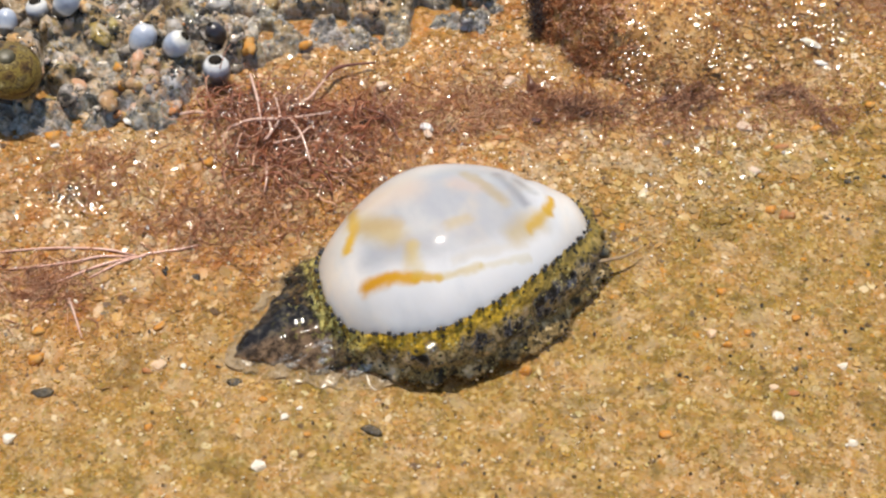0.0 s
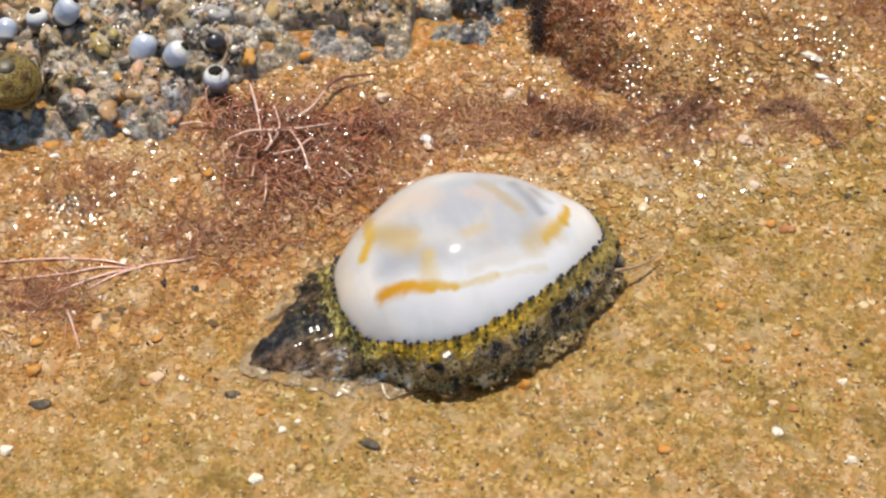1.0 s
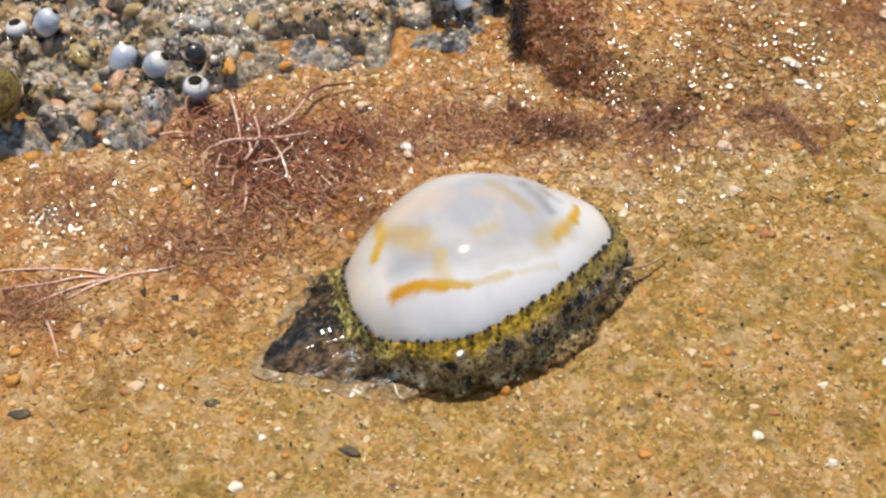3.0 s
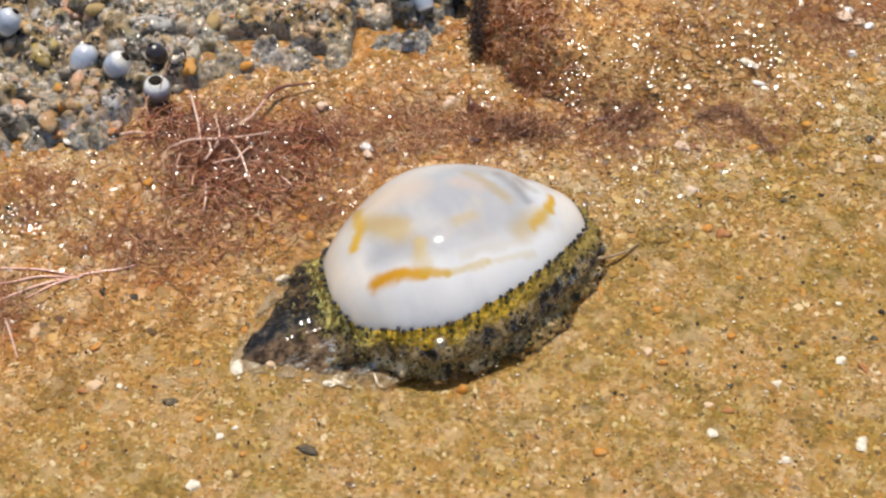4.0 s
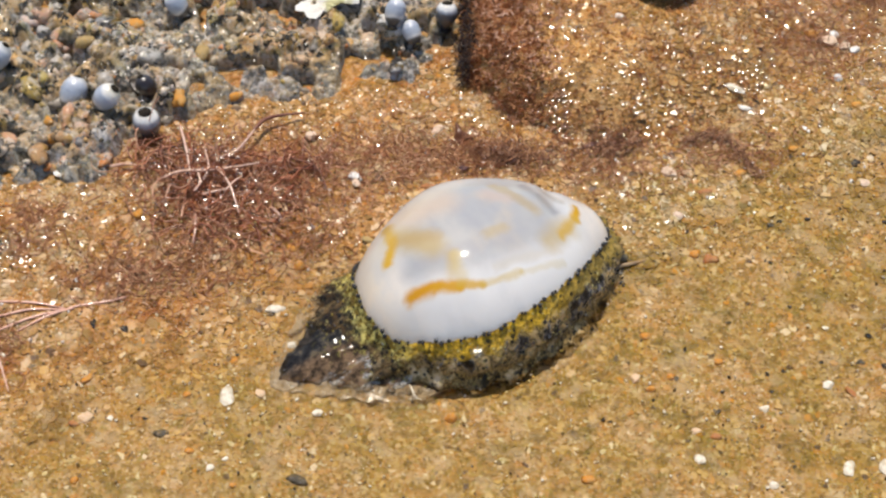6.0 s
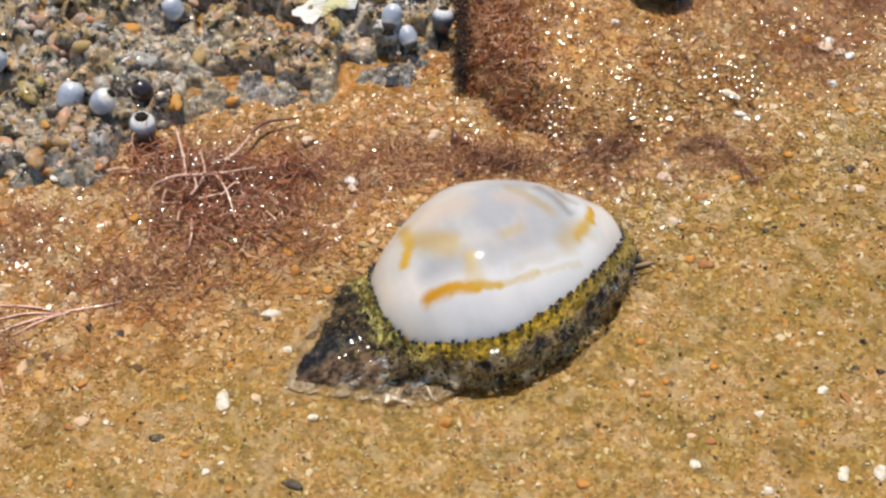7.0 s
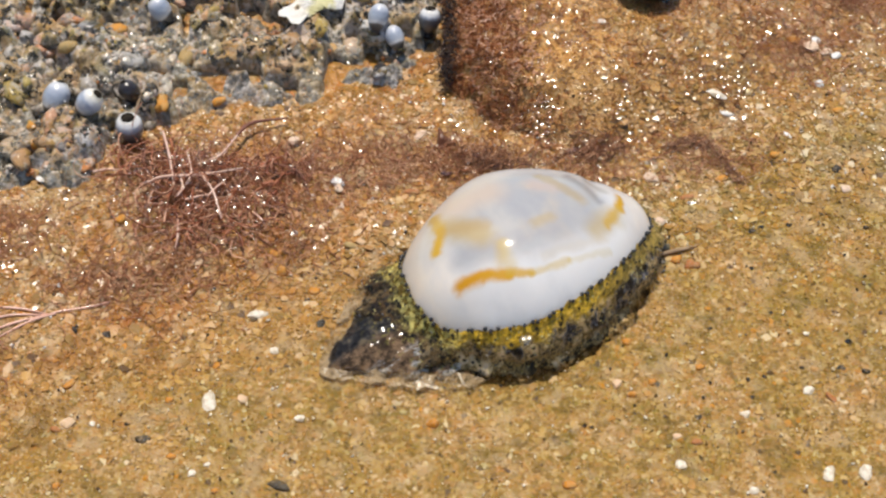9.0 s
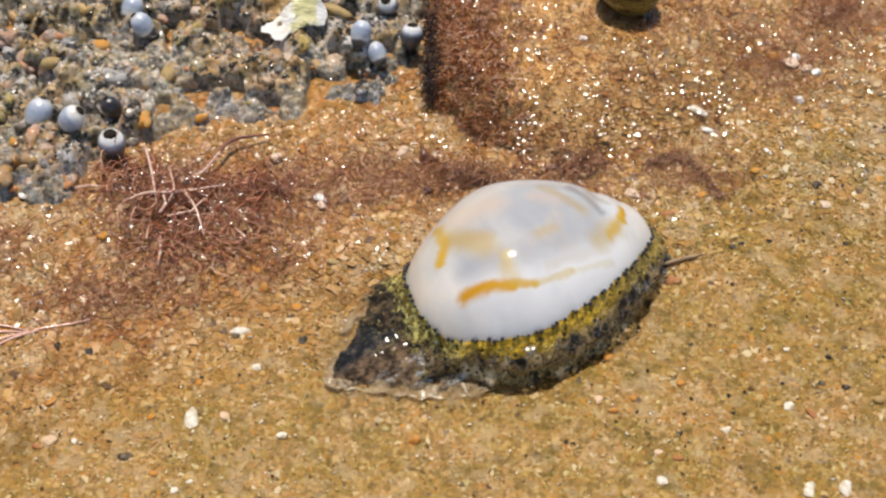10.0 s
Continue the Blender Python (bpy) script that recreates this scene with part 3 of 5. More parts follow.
def m_water(rough=0.03, ripple=0.05):
    """Clear still film: it only mirrors, by its Fresnel gloss."""
    m = Nodes("shallow_water")
    t = m.tree
    p = m.place()
    nrm = m.add("Bump", {"Height": m.noise(p, 0.10, 2), "Strength": ripple, "Distance": 1.0 * MM})
    clear, gloss, mix, fres = (t.nodes.new("ShaderNode" + k) for k in ("BsdfTransparent", "BsdfGlossy", "MixShader", "Fresnel"))
    fres.inputs["IOR"].default_value = 1.33
    gloss.inputs["Roughness"].default_value = rough
    clear.inputs["Color"].default_value = (0.97, 0.965, 0.92, 1)
    for a, b in ((nrm, gloss.inputs["Normal"]), (nrm, fres.inputs["Normal"]), (fres.outputs[0], mix.inputs[0]), (clear.outputs[0], mix.inputs[1]), (gloss.outputs[0], mix.inputs[2]),
                 (mix.outputs[0], t.nodes["Material Output"].inputs["Surface"])):
        t.links.new(a, b)
    t.nodes.remove(m.bsdf)
    return m.mat


SAND, LEDGE, TURF = m_sand(), m_ledge(), m_boulder()
GRAIN_WET, GRAIN_SUNK = m_grain("wet_grains", True), m_grain("sunken_grains", False)
FLAKE = m_grain("single_flakes", False, True)
PEBBLE, GRIT = m_pebble("wet_pebble", True), m_pebble("wet_grit", False)
RED_WEED = m_weed("red_weed", (0.15, 0.038, 0.018), (0.48, 0.16, 0.07), (0.76, 0.43, 0.27), 0.5, 0.2)
RIBBON_WEED = m_weed("ribbon_weed", (0.24, 0.08, 0.03), (0.46, 0.19, 0.075), (0.62, 0.32, 0.16), 0.4, 0.6)
PALE_STEM = m_plain("pale_stem", (0.76, 0.52, 0.39), 0.4, (0.56, 0.31, 0.22), Coat_Weight=0.6, Coat_Roughness=0.12)
PINK_STEM = m_plain("pink_stem", (0.82, 0.50, 0.37), 0.4, (0.64, 0.34, 0.23), Coat_Weight=0.6, Coat_Roughness=0.12)
DARK_STEM = m_plain("dark_stem", (0.16, 0.05, 0.03), 0.5, (0.24, 0.10, 0.06), Coat_Weight=0.15, Coat_Roughness=0.12)
TURF_HAIR = m_weed("turf_hair", (0.12, 0.028, 0.007), (0.48, 0.155, 0.038), (0.78, 0.42, 0.19), 0.65, 0.05)
PALE_TURF = m_weed("pale_turf", (0.52, 0.24, 0.12), (0.72, 0.41, 0.25), (0.84, 0.58, 0.42), 0.5, 0.2)
BROWN_WEED = m_weed("brown_weed", (0.10, 0.034, 0.014), (0.27, 0.105, 0.042), (0.52, 0.28, 0.15), 0.5, 0.2)
CLEFT_SHADE = m_weed("cleft_shade", (0.012, 0.007, 0.004), (0.03, 0.014, 0.008), (0.08, 0.03, 0.014), 0.6, 0.05)
FILM_HAIR = m_weed("film_hair", (0.26, 0.09, 0.035), (0.48, 0.20, 0.085), (0.70, 0.42, 0.24), 0.5, 0.2)
GOLD_HAIR = m_weed("gold_hair", (0.32, 0.14, 0.04), (0.58, 0.31, 0.10), (0.78, 0.52, 0.25), 0.6, 0.1)
SHELL, MANTLE, FOOT = m_shell(), m_mantle(), m_foot()
WHITE_CHIP = m_chip("white_shell_chip", (0.80, 0.77, 0.72), (0.55, 0.50, 0.42))
PINK_CHIP = m_chip("pink_shell_chip", (0.70, 0.51, 0.37), (0.62, 0.48, 0.34))
ORANGE_CHIP = m_chip("orange_chip", (0.58, 0.25, 0.04), (0.50, 0.29, 0.10))
RED_CHIP = m_chip("red_chip", (0.40, 0.16, 0.06), (0.44, 0.25, 0.12))
SCRAP = m_plain("purple_scrap", (0.07, 0.03, 0.034), 0.35, (0.17, 0.07, 0.055), Coat_Weight=1.0, Coat_Roughness=0.07, Coat_IOR=1.34)
TAN_CHIP = m_chip("tan_stone", (0.42, 0.29, 0.12), (0.34, 0.25, 0.12))
BLACK_CHIP = m_chip("black_stone", (0.02, 0.02, 0.022), (0.05, 0.045, 0.04))
GREY_CHIP = m_chip("grey_stone", (0.06, 0.055, 0.048), (0.13, 0.115, 0.09))


# ---- setting ----
def axis(lo, hi, step, far):
    """Even steps over the seen stretch, growing ones out to the distance."""
    fine = np.arange(lo, hi + step / 2, step)
    grow = step * 1.35 ** np.arange(1, 60)
    out = np.cumsum(grow)
    out = out[out < far]
    return np.concatenate([(lo - out)[::-1], fine, hi + out])


def build_ground():
    xs, ys = axis(-52, 52, 0.25, 20000), axis(-36, 46, 0.25, 20000)
    x, y = np.meshgrid(xs, ys, indexing="ij")
    me = raw_mesh("ground", np.stack([x, y, sand_z(x, y)], -1), grid_faces(len(xs), len(ys)))
    ob = part("ground", me, SAND)
    return tagged(ob, "golden-brown packed sand stained with brown algae film", "sand", kind="structure")


def patch(name, x0, x1, y0, y1, step, inside, height, material):
    """A raised sheet of rock, cut to where it shows, with its skirt sunk into the sand."""
    xs, ys = np.arange(x0, x1, step), np.arange(y0, y1, step)
    x, y = np.meshgrid(xs, ys, indexing="ij")
    f = grid_faces(len(xs), len(ys))
    keep = inside(x, y).ravel()[f].all(1)
    f = f[keep]
    used = np.unique(f)
    back = np.zeros(x.size, int)
    back[used] = np.arange(len(used))
    v = np.stack([x, y, height(x, y)], -1).reshape(-1, 3)[used]
    wx, wy = x + 0.35 * vnoise(x, y, 1.1), y + 0.35 * vnoise(y, x, 1.1)
    ids = np.stack([lumpy(wx, wy, 1.9)[1], lumpy(wx, wy, 0.85)[1]], -1).reshape(-1, 2)[used]
    return part(name, raw_mesh(name, v, back[f], uv=ids), material)


def build_rocks():
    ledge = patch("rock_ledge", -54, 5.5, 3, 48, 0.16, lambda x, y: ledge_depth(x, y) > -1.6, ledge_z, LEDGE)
    tagged(ledge, "rough grey-green rock ledge crusted with silt and pebbles", "rock", kind="structure")
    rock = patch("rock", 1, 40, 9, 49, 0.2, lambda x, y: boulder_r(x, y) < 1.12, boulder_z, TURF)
    tagged(rock, "low rounded rock covered in wet brown algal turf", "rock", kind="structure")
    return ledge, rock


def build_water():
    xs, ys = np.linspace(-60, 60, 61), np.linspace(-60, 20, 41)
    x, y = np.meshgrid(xs, ys, indexing="ij")
    ob = part("water", raw_mesh("water", np.stack([x, y, WATER + 0.02 * vnoise(x, y, 8)], -1), grid_faces(61, 41)), m_water())
    ob.visible_shadow = False
    return tagged(ob, "thin clear still water over the sand", "water", kind="structure")


def build_film():
    """Water clinging to the wet sand and rock: smooth, uneven, broken where stones and weed stand through it."""
    xs, ys = np.arange(-48, 48, 0.135), np.arange(-8, 38, 0.135)
    x, y = np.meshgrid(xs, ys, indexing="ij")
    d, b = ledge_depth(x, y), boulder_r(x, y)
    soft = sand_z(x, y)
    rough = ledge_z(x, y)
    z = np.where(d > -0.2, np.maximum(soft, rough), soft)
    z = np.where(b < 1.05, np.maximum(z, boulder_z(x, y)), z)
    z = z + 0.05 * vnoise(x, y, 0.62) + 0.016 * vnoise(x, y, 0.36) + 0.01 + np.where(d > 0, 0.03, 0.0) + np.where(b < 1, 0.10, 0.0) + 0.10 * smooth(26, 34, x) * smooth(12, 18, y) + 0.22 * np.exp(-((x + 37.5) ** 2 + (y + 0.3) ** 2) / 14) + 0.20 * vnoise(x + 9, y, 3.1) * (0.6 + 0.5 * vnoise(x, y, 7))
    f = grid_faces(len(xs), len(ys))
    keep = ((z > WATER + 0.02) & (shore(x, y) > 3) & (np.abs(x) < 52 + 0.3 * y) & ~((x > 22) & (y < 17.5 + 2 * vnoise(x, y, 3))) & ~((x > -7) & (y < 10.5 + 2 * vnoise(x, y, 3)))).ravel()[f].all(1)
    f = f[keep]
    used = np.unique(f)
    back = np.zeros(x.size, int)
    back[used] = np.arange(len(used))
    ob = part("water_film", raw_mesh("water_film", np.stack([x, y, z], -1).reshape(-1, 3)[used], back[f]), m_water(0.09, 0.0))
    ob.visible_shadow = False
    return tagged(ob, "glinting film of water clinging to wet sand and rock", "water", kind="structure")


# ---- loose pieces joined into one ----
def lumps(count, level, jag):
    """Templates of worn stones."""
    v, f = ball(level)
    made = []
    for k in range(count):
        r = np.random.default_rng(50 + k)
        d = r.normal(size=(5, 3))
        w = 1 + jag * sum(np.sin(2.3 * (v @ a) + r.random() * 6) for a in d) / 5
        s = np.array([1, r.uniform(0.65, 0.95), r.uniform(0.5, 0.8)])
        made.append(v * w[:, None] * s)
    return made, f


def turns(n, flat=1.0):
    """Random rotations; flat below 1 keeps pieces nearly level."""
    a, b, c = rng.random(n) * TAU, (rng.random(n) - 0.5) * math.pi * flat, (rng.random(n) - 0.5) * math.pi * flat
    z, o = np.zeros(n), np.ones(n)
    rz = np.array([[np.cos(a), -np.sin(a), z], [np.sin(a), np.cos(a), z], [z, z, o]]).transpose(2, 0, 1)
    rx = np.array([[o, z, z], [z, np.cos(b), -np.sin(b)], [z, np.sin(b), np.cos(b)]]).transpose(2, 0, 1)
    ry = np.array([[np.cos(c), z, np.sin(c)], [z, o, z], [-np.sin(c), z, np.cos(c)]]).transpose(2, 0, 1)
    return rz @ rx @ ry


def scatter(name, material, x, y, z, size, level=1, jag=0.5, flat=1.0, parent=None, facets=False, squash=1.0):
    made, f = lumps(12, level, jag)
    made = [v * [1, 1, squash] for v in made]
    n, k = len(x), len(made[0])
    t = np.stack(made)[rng.integers(0, 12, n)] * np.asarray(size)[:, None, None]
    v = np.einsum("nij,nkj->nki", turns(n, flat), t) + np.stack([x, y, z], -1)[:, None, :]
    tri = f[None] + (np.arange(n) * k)[:, None, None]
    return part(name, raw_mesh(name, v, tris=tri), material, parent, smooth=not facets)


def strands(name, material, roots, ways, length, radius, steps, curl, droop=0.0, parent=None, floor=True):
    """Thin tapered fronds that wander from their roots."""
    n = len(roots)
    p, d = np.array(roots, float), np.array(ways, float)
    d /= np.linalg.norm(d, axis=1)[:, None]
    bend = rng.normal(size=(n, 3)) * curl
    ring = np.array([[math.cos(a), math.sin(a)] for a in (0, TAU / 3, 2 * TAU / 3)])
    rows = []
    for k in range(steps + 1):
        side = np.cross(d, [0.3, 0.2, 0.93])
        side /= np.linalg.norm(side, axis=1)[:, None] + 1e-9
        up = np.cross(side, d)
        r = np.asarray(radius) * (1 - 0.6 * k / steps)
        rows.append(p[:, None] + r[:, None, None] * (ring[None, :, 0:1] * side[:, None] + ring[None, :, 1:2] * up[:, None]))
        p = p + d * (np.asarray(length) / steps)[:, None]
        bend = bend * 0.8 + rng.normal(size=(n, 3)) * curl * 0.6
        d = d + np.cross(bend, d) + np.array([0, 0, -droop])
        d /= np.linalg.norm(d, axis=1)[:, None]
        if floor:
            p[:, 2] = np.maximum(p[:, 2], top_z(p[:, 0], p[:, 1]) + 0.06)
    v = np.stack(rows, 1)
    i, k, j = np.meshgrid(np.arange(n), np.arange(steps), np.arange(3), indexing="ij")
    a = i * (steps + 1) * 3 + k * 3
    q = np.stack([a + j, a + (j + 1) % 3, a + 3 + (j + 1) % 3, a + 3 + j], -1).reshape(-1, 4)
    return part(name, raw_mesh(name, v, q), material, parent)


def build_grains():
    """Flat flakes bedded in the sand, and finer grains between them."""
    for n, low, span, power, squash, sink, tilt in ((34000, 0.13, 0.30, 2.6, 0.30, 0.02, 0.16), (120000, 0.055, 0.105, 1.4, 0.55, 0.0, 0.5)):
        x, y = rng.uniform(-58, 58, n), rng.uniform(-34, 44, n)
        free = (ledge_depth(x, y) < 0.4) & ((boulder_r(x, y) > 0.97) | (x > 15 + 8 * rng.random(n))) & (np.abs(x) < 51 + 0.3 * y)
        x, y = x[free], y[free]
        s = low + span * rng.random(len(x)) ** power
        s = s * (0.95 + 0.6 * smooth(-14, -2, y - 0.25 * x + 3 * vnoise(x, y, 6)))
        z = np.where(boulder_r(x, y) < 1.08, np.maximum(sand_z(x, y), boulder_z(x, y)), sand_z(x, y)) - sink * s
        wet = z > WATER + 0.05
        for name, mat, m in (("wet_grains", GRAIN_WET, wet), ("sunken_grains", GRAIN_SUNK, ~wet)):
            ob = scatter(name, mat, x[m], y[m], z[m], s[m], 1, 0.7, tilt, facets=True, squash=squash)
            tagged(ob, ("flat golden sand flakes, " if squash < 0.5 else "fine golden sand grains, ") + ("wet and glinting" if mat is GRAIN_WET else "lying under clear water"), "sand grains", kind="stuff")
    # clear quartz and dark specks lying on top
    n = 5200
    x, y = rng.uniform(-50, 52, n), rng.uniform(-32, 30, n)
    m = (ledge_depth(x, y) < 0.2) & (boulder_r(x, y) > 1.0) & (rng.random(n) < 0.45 + 0.55 * smooth(-0.3, 0.4, vnoise(x, y, 5)))
    x, y = x[m], y[m]
    s = 0.055 + 0.14 * rng.random(len(x)) ** 2.2
    ob = scatter("quartz_grains", m_quartz(), x, y, sand_z(x, y) + 0.09 + 0.3 * s, s, 1, 0.7, 0.8, facets=True)
    tagged(ob, "bright quartz grains and dark specks strewn on sand", "sand grains", kind="stuff")
    # grains caught in the turf of the rock
    n = 7500
    x, y = rng.uniform(2, 35, n), rng.uniform(11, 46, n)
    m = (boulder_r(x, y) < 1.0) & (x > 7)
    x, y = x[m], y[m]
    ob = scatter("turf_grains", GRAIN_WET, x, y, boulder_z(x, y) + 0.01, 0.06 + 0.16 * rng.random(len(x)) ** 2, 1, 0.8)
    tagged(ob, "wet sand grains caught in brown turf", "sand grains", kind="stuff")


def build_flakes(ground):
    """The largest flakes round the animal's way, each a piece of its own."""
    made, f = lumps(10, 1, 0.7)
    meshes = []
    for v in made:
        me = raw_mesh("sand_flake", v * [1, 1, 0.14], tris=f)
        me.materials.append(FLAKE)
        me.shade_flat()
        meshes.append(me)
    for k in range(300):
        x, y = rng.uniform(-30, 36), rng.uniform(-27, 4)
        r = 0.26 + 0.28 * rng.random() ** 2
        ob = new("sand_flake", meshes[k % 10])
        ob.matrix_world = pose(x * MM, y * MM, (float(sand_z(x, y)) + 0.01) * MM, rng.uniform(-6, 6), rng.uniform(-6, 6), rng.uniform(0, 360)) @ Matrix.Scale(r, 4)
        ob.parent = ground


def build_drops():
    """Beads of water left on weed, turf and stones: each mirrors the sun once."""
    # middle, reach, count
    spots = ((-19.5, 5.0, 8.5, 6.0, 620), (-16.5, 4.5, 1.6, 1.6, 60), (-37.6, -1.2, 2.4, 2.0, 520), (15.5, 16.0, 7.0, 8.0, 1400), (30.5, 21.0, 3.4, 3.6, 190), (24.0, 22.0, 8.0, 8.0, 300),
             (46.0, 27.0, 3.5, 8.0, 450), (6.0, 10.0, 4.0, 2.0, 120), (15.5, 12.0, 3.4, 2.2, 300), (-24.0, 20.0, 22.0, 10.0, 2600), (-8.0, 15.0, 9.0, 4.0, 140), (1.0, 16.0, 3.0, 4.0, 90),
             (10.0, 28.0, 6.0, 6.0, 380), (38.0, 30.0, 5.0, 4.0, 140), (-30.0, 7.0, 14.0, 2.0, 160), (16.8, 12.8, 1.2, 0.6, 60), (-36.0, -10.0, 5.0, 4.0, 30), (-15.0, -1.0, 9.0, 4.0, 70))
    x = np.concatenate([rng.normal(a, c * 0.55, k // 2) for a, b, c, d, k in spots])
    y = np.concatenate([rng.normal(b, d * 0.55, k // 2) for a, b, c, d, k in spots])
    rock = boulder_r(x, y) < 1
    keep = ~rock | (vnoise(x + 5, y, 2.6) + 0.5 * vnoise(x, y + 3, 1.1) + 0.5 * rng.random(len(x)) > 0.28)
    x, y = np.append(x[keep], (16.5, 17.1, 17.6)), np.append(y[keep], (12.7, 12.5, 12.2))
    rock = boulder_r(x, y) < 1
    n = len(x)
    s = 0.13 + 0.30 * rng.random(n) ** 2.2 + np.where(rock, 0.10 + 0.12 * rng.random(n), 0.0)
    s[-3:] = 0.95, 0.7, 0.6
    s = s * (1 + 0.5 * smooth(-34, -37, x) * smooth(3, 1, y) + 0.45 * smooth(1, 3, x) * smooth(7, 9, y) + 0.6 * smooth(24, 27, x) * smooth(15, 17, y))
    weed = np.exp(-((x + 18.5) / 8) ** 2 - ((y - 7.2) / 5) ** 2)
    s = np.minimum(s * (1 + 0.4 * weed + 0.3 * smooth(0, 1, ledge_depth(x, y))), 1.3)
    rings, sides = (0.0, 0.3, 0.55, 0.78, 1.0), 10
    v = np.array([(0, 0, 1.0)] + [(q * math.cos(TAU * a / sides), q * math.sin(TAU * a / sides), 1 - q * q) for q in rings[1:] for a in range(sides)])
    f = np.array([(0, 1 + a, 1 + (a + 1) % sides) for a in range(sides)] + [t for r in range(3) for a in range(sides) for t in (
        (1 + r * sides + a, 1 + (r + 1) * sides + a, 1 + (r + 1) * sides + (a + 1) % sides), (1 + r * sides + a, 1 + (r + 1) * sides + (a + 1) % sides, 1 + r * sides + (a + 1) % sides))])
    # they lie along the slope that carries them, and lean at random
    gx = np.clip((top_z(x + 0.8, y) - top_z(x - 0.8, y)) / 1.6, -0.3, 0.3) * 0.35 + rng.normal(size=n) * 0.11
    gy = np.clip((top_z(x, y + 0.8) - top_z(x, y - 0.8)) / 1.6, -0.3, 0.3) * 0.35 + rng.normal(size=n) * 0.11
    gx[-3:], gy[-3:] = 0.0, 0.05
    up = np.stack([-gx, -gy, np.ones(n)], -1)
    up /= np.linalg.norm(up, axis=1)[:, None]
    e1 = np.cross(rng.normal(size=(n, 3)), up)
    e1 /= np.linalg.norm(e1, axis=1)[:, None]
    e2 = np.cross(up, e1)
    b = v[None] * np.stack([s, s * rng.uniform(0.6, 1, n), s * rng.uniform(0.12, 0.2, n)], -1)[:, None, :]
    t = b[..., 0:1] * e1[:, None] + b[..., 1:2] * e2[:, None] + b[..., 2:3] * up[:, None]
    t = t + np.stack([x, y, top_z(x, y) + 0.12 + 1.5 * weed + 1.3 * weed * rng.random(n) + np.where(boulder_r(x, y) < 1, 0.3 + 0.6 * rng.random(n), 0.0) + np.where(ledge_depth(x, y) > 0.3, 0.3 + 0.6 * rng.random(n), 0.0)], -1)[:, None, :]
    tri = f[None] + (np.arange(len(x)) * len(v))[:, None, None]
    ob = part("water_drops", raw_mesh("water_drops", t, tris=tri), m_water(0.11, 0.0))
    ob.visible_shadow = False
    tagged(ob, "small glinting beads of water on weed and rock", "water drops", kind="stuff")


def build_pebbles(ledge):
    """Stones bedded in the ledge: the large ones singly, the grit joined."""
    n = 3000
    x, y = rng.uniform(-54, 4.5, n), rng.uniform(5, 46, n)
    m = (ledge_depth(x, y) > 0.1) & (x > -43 - 0.28 * y)
    x, y = x[m], y[m]
    s = 0.09 + 0.34 * rng.random(len(x)) ** 2.5
    ob = scatter("grit", GRIT, x, y, ledge_z(x, y) - 0.3 * s, s, 1, 0.8)
    tagged(ob, "grey, tan and olive grit crusted on rock", "grit", kind="stuff")
    made, f = lumps(10, 2, 0.8)
    meshes = []
    for k, v in enumerate(made):
        me = raw_mesh("pebble", v, tris=f)
        me.materials.append(PEBBLE)
        me.shade_smooth()
        meshes.append(me)
    k = 0
    while k < 300:
        px, py = rng.uniform(-50, 3), rng.uniform(6, 40)
        if ledge_depth(px, py) < 0.5 or px < -44 - 0.2 * py:
            continue
        r = 0.48 + 0.85 * rng.random() ** 1.8
        ob = new("pebble", meshes[int(rng.integers(0, 10))])
        ob.matrix_world = pose(px * MM, py * MM, float(ledge_z(px, py) - 0.3 * r) * MM, rng.uniform(-40, 40), rng.uniform(-40, 40), rng.uniform(0, 360)) @ Matrix.Scale(r, 4)
        ob.parent = ledge
        k += 1


# ---- the cowrie ----
SHELL_L, SHELL_B, SHELL_H, SHELL_Z, SHELL_AS, SHELL_SK = 23.25, 9.44, 9.47, 0.9, 0.17, 0.22


def shell_at(u, v):
    c, s = np.cos(v) ** 0.87, np.maximum(np.sin(v), 0) ** 0.87
    x = SHELL_L / 2 * np.cos(u) * c - SHELL_SK * s
    y = SHELL_B * (1 - SHELL_AS * np.cos(u)) * np.sin(u) * c * (1 - 0.13 * (1 - s) ** 2)
    # the far shoulder falls away towards the tail, and the front end runs out to a blunt point
    y = y * (1 - 0.19 * smooth(0.0, -8.5, x) * smooth(0.5, 5.0, y))
    x = x + 0.45 * smooth(8.0, 11.6, x)
    return np.stack([x, y, SHELL_Z + SHELL_H * s], -1)


def rim_height(u):
    """Height of the mantle's free edge round the shell; u is 0 at the head, a quarter turn on the far flank."""
    a = np.degrees(np.mod(u, TAU))
    return np.interp(a, (0, 15, 32, 48, 66, 128, 142, 152, 163, 175, 190, 205, 225, 270, 300, 320, 340, 350, 360), (4.2, 4.4, 4.0, 3.0, 1.8, 1.8, 3.2, 3.9, 4.5, 4.7, 4.4, 4.1, 5.4, 7.0, 7.0, 6.5, 5.3, 4.5, 3.9))


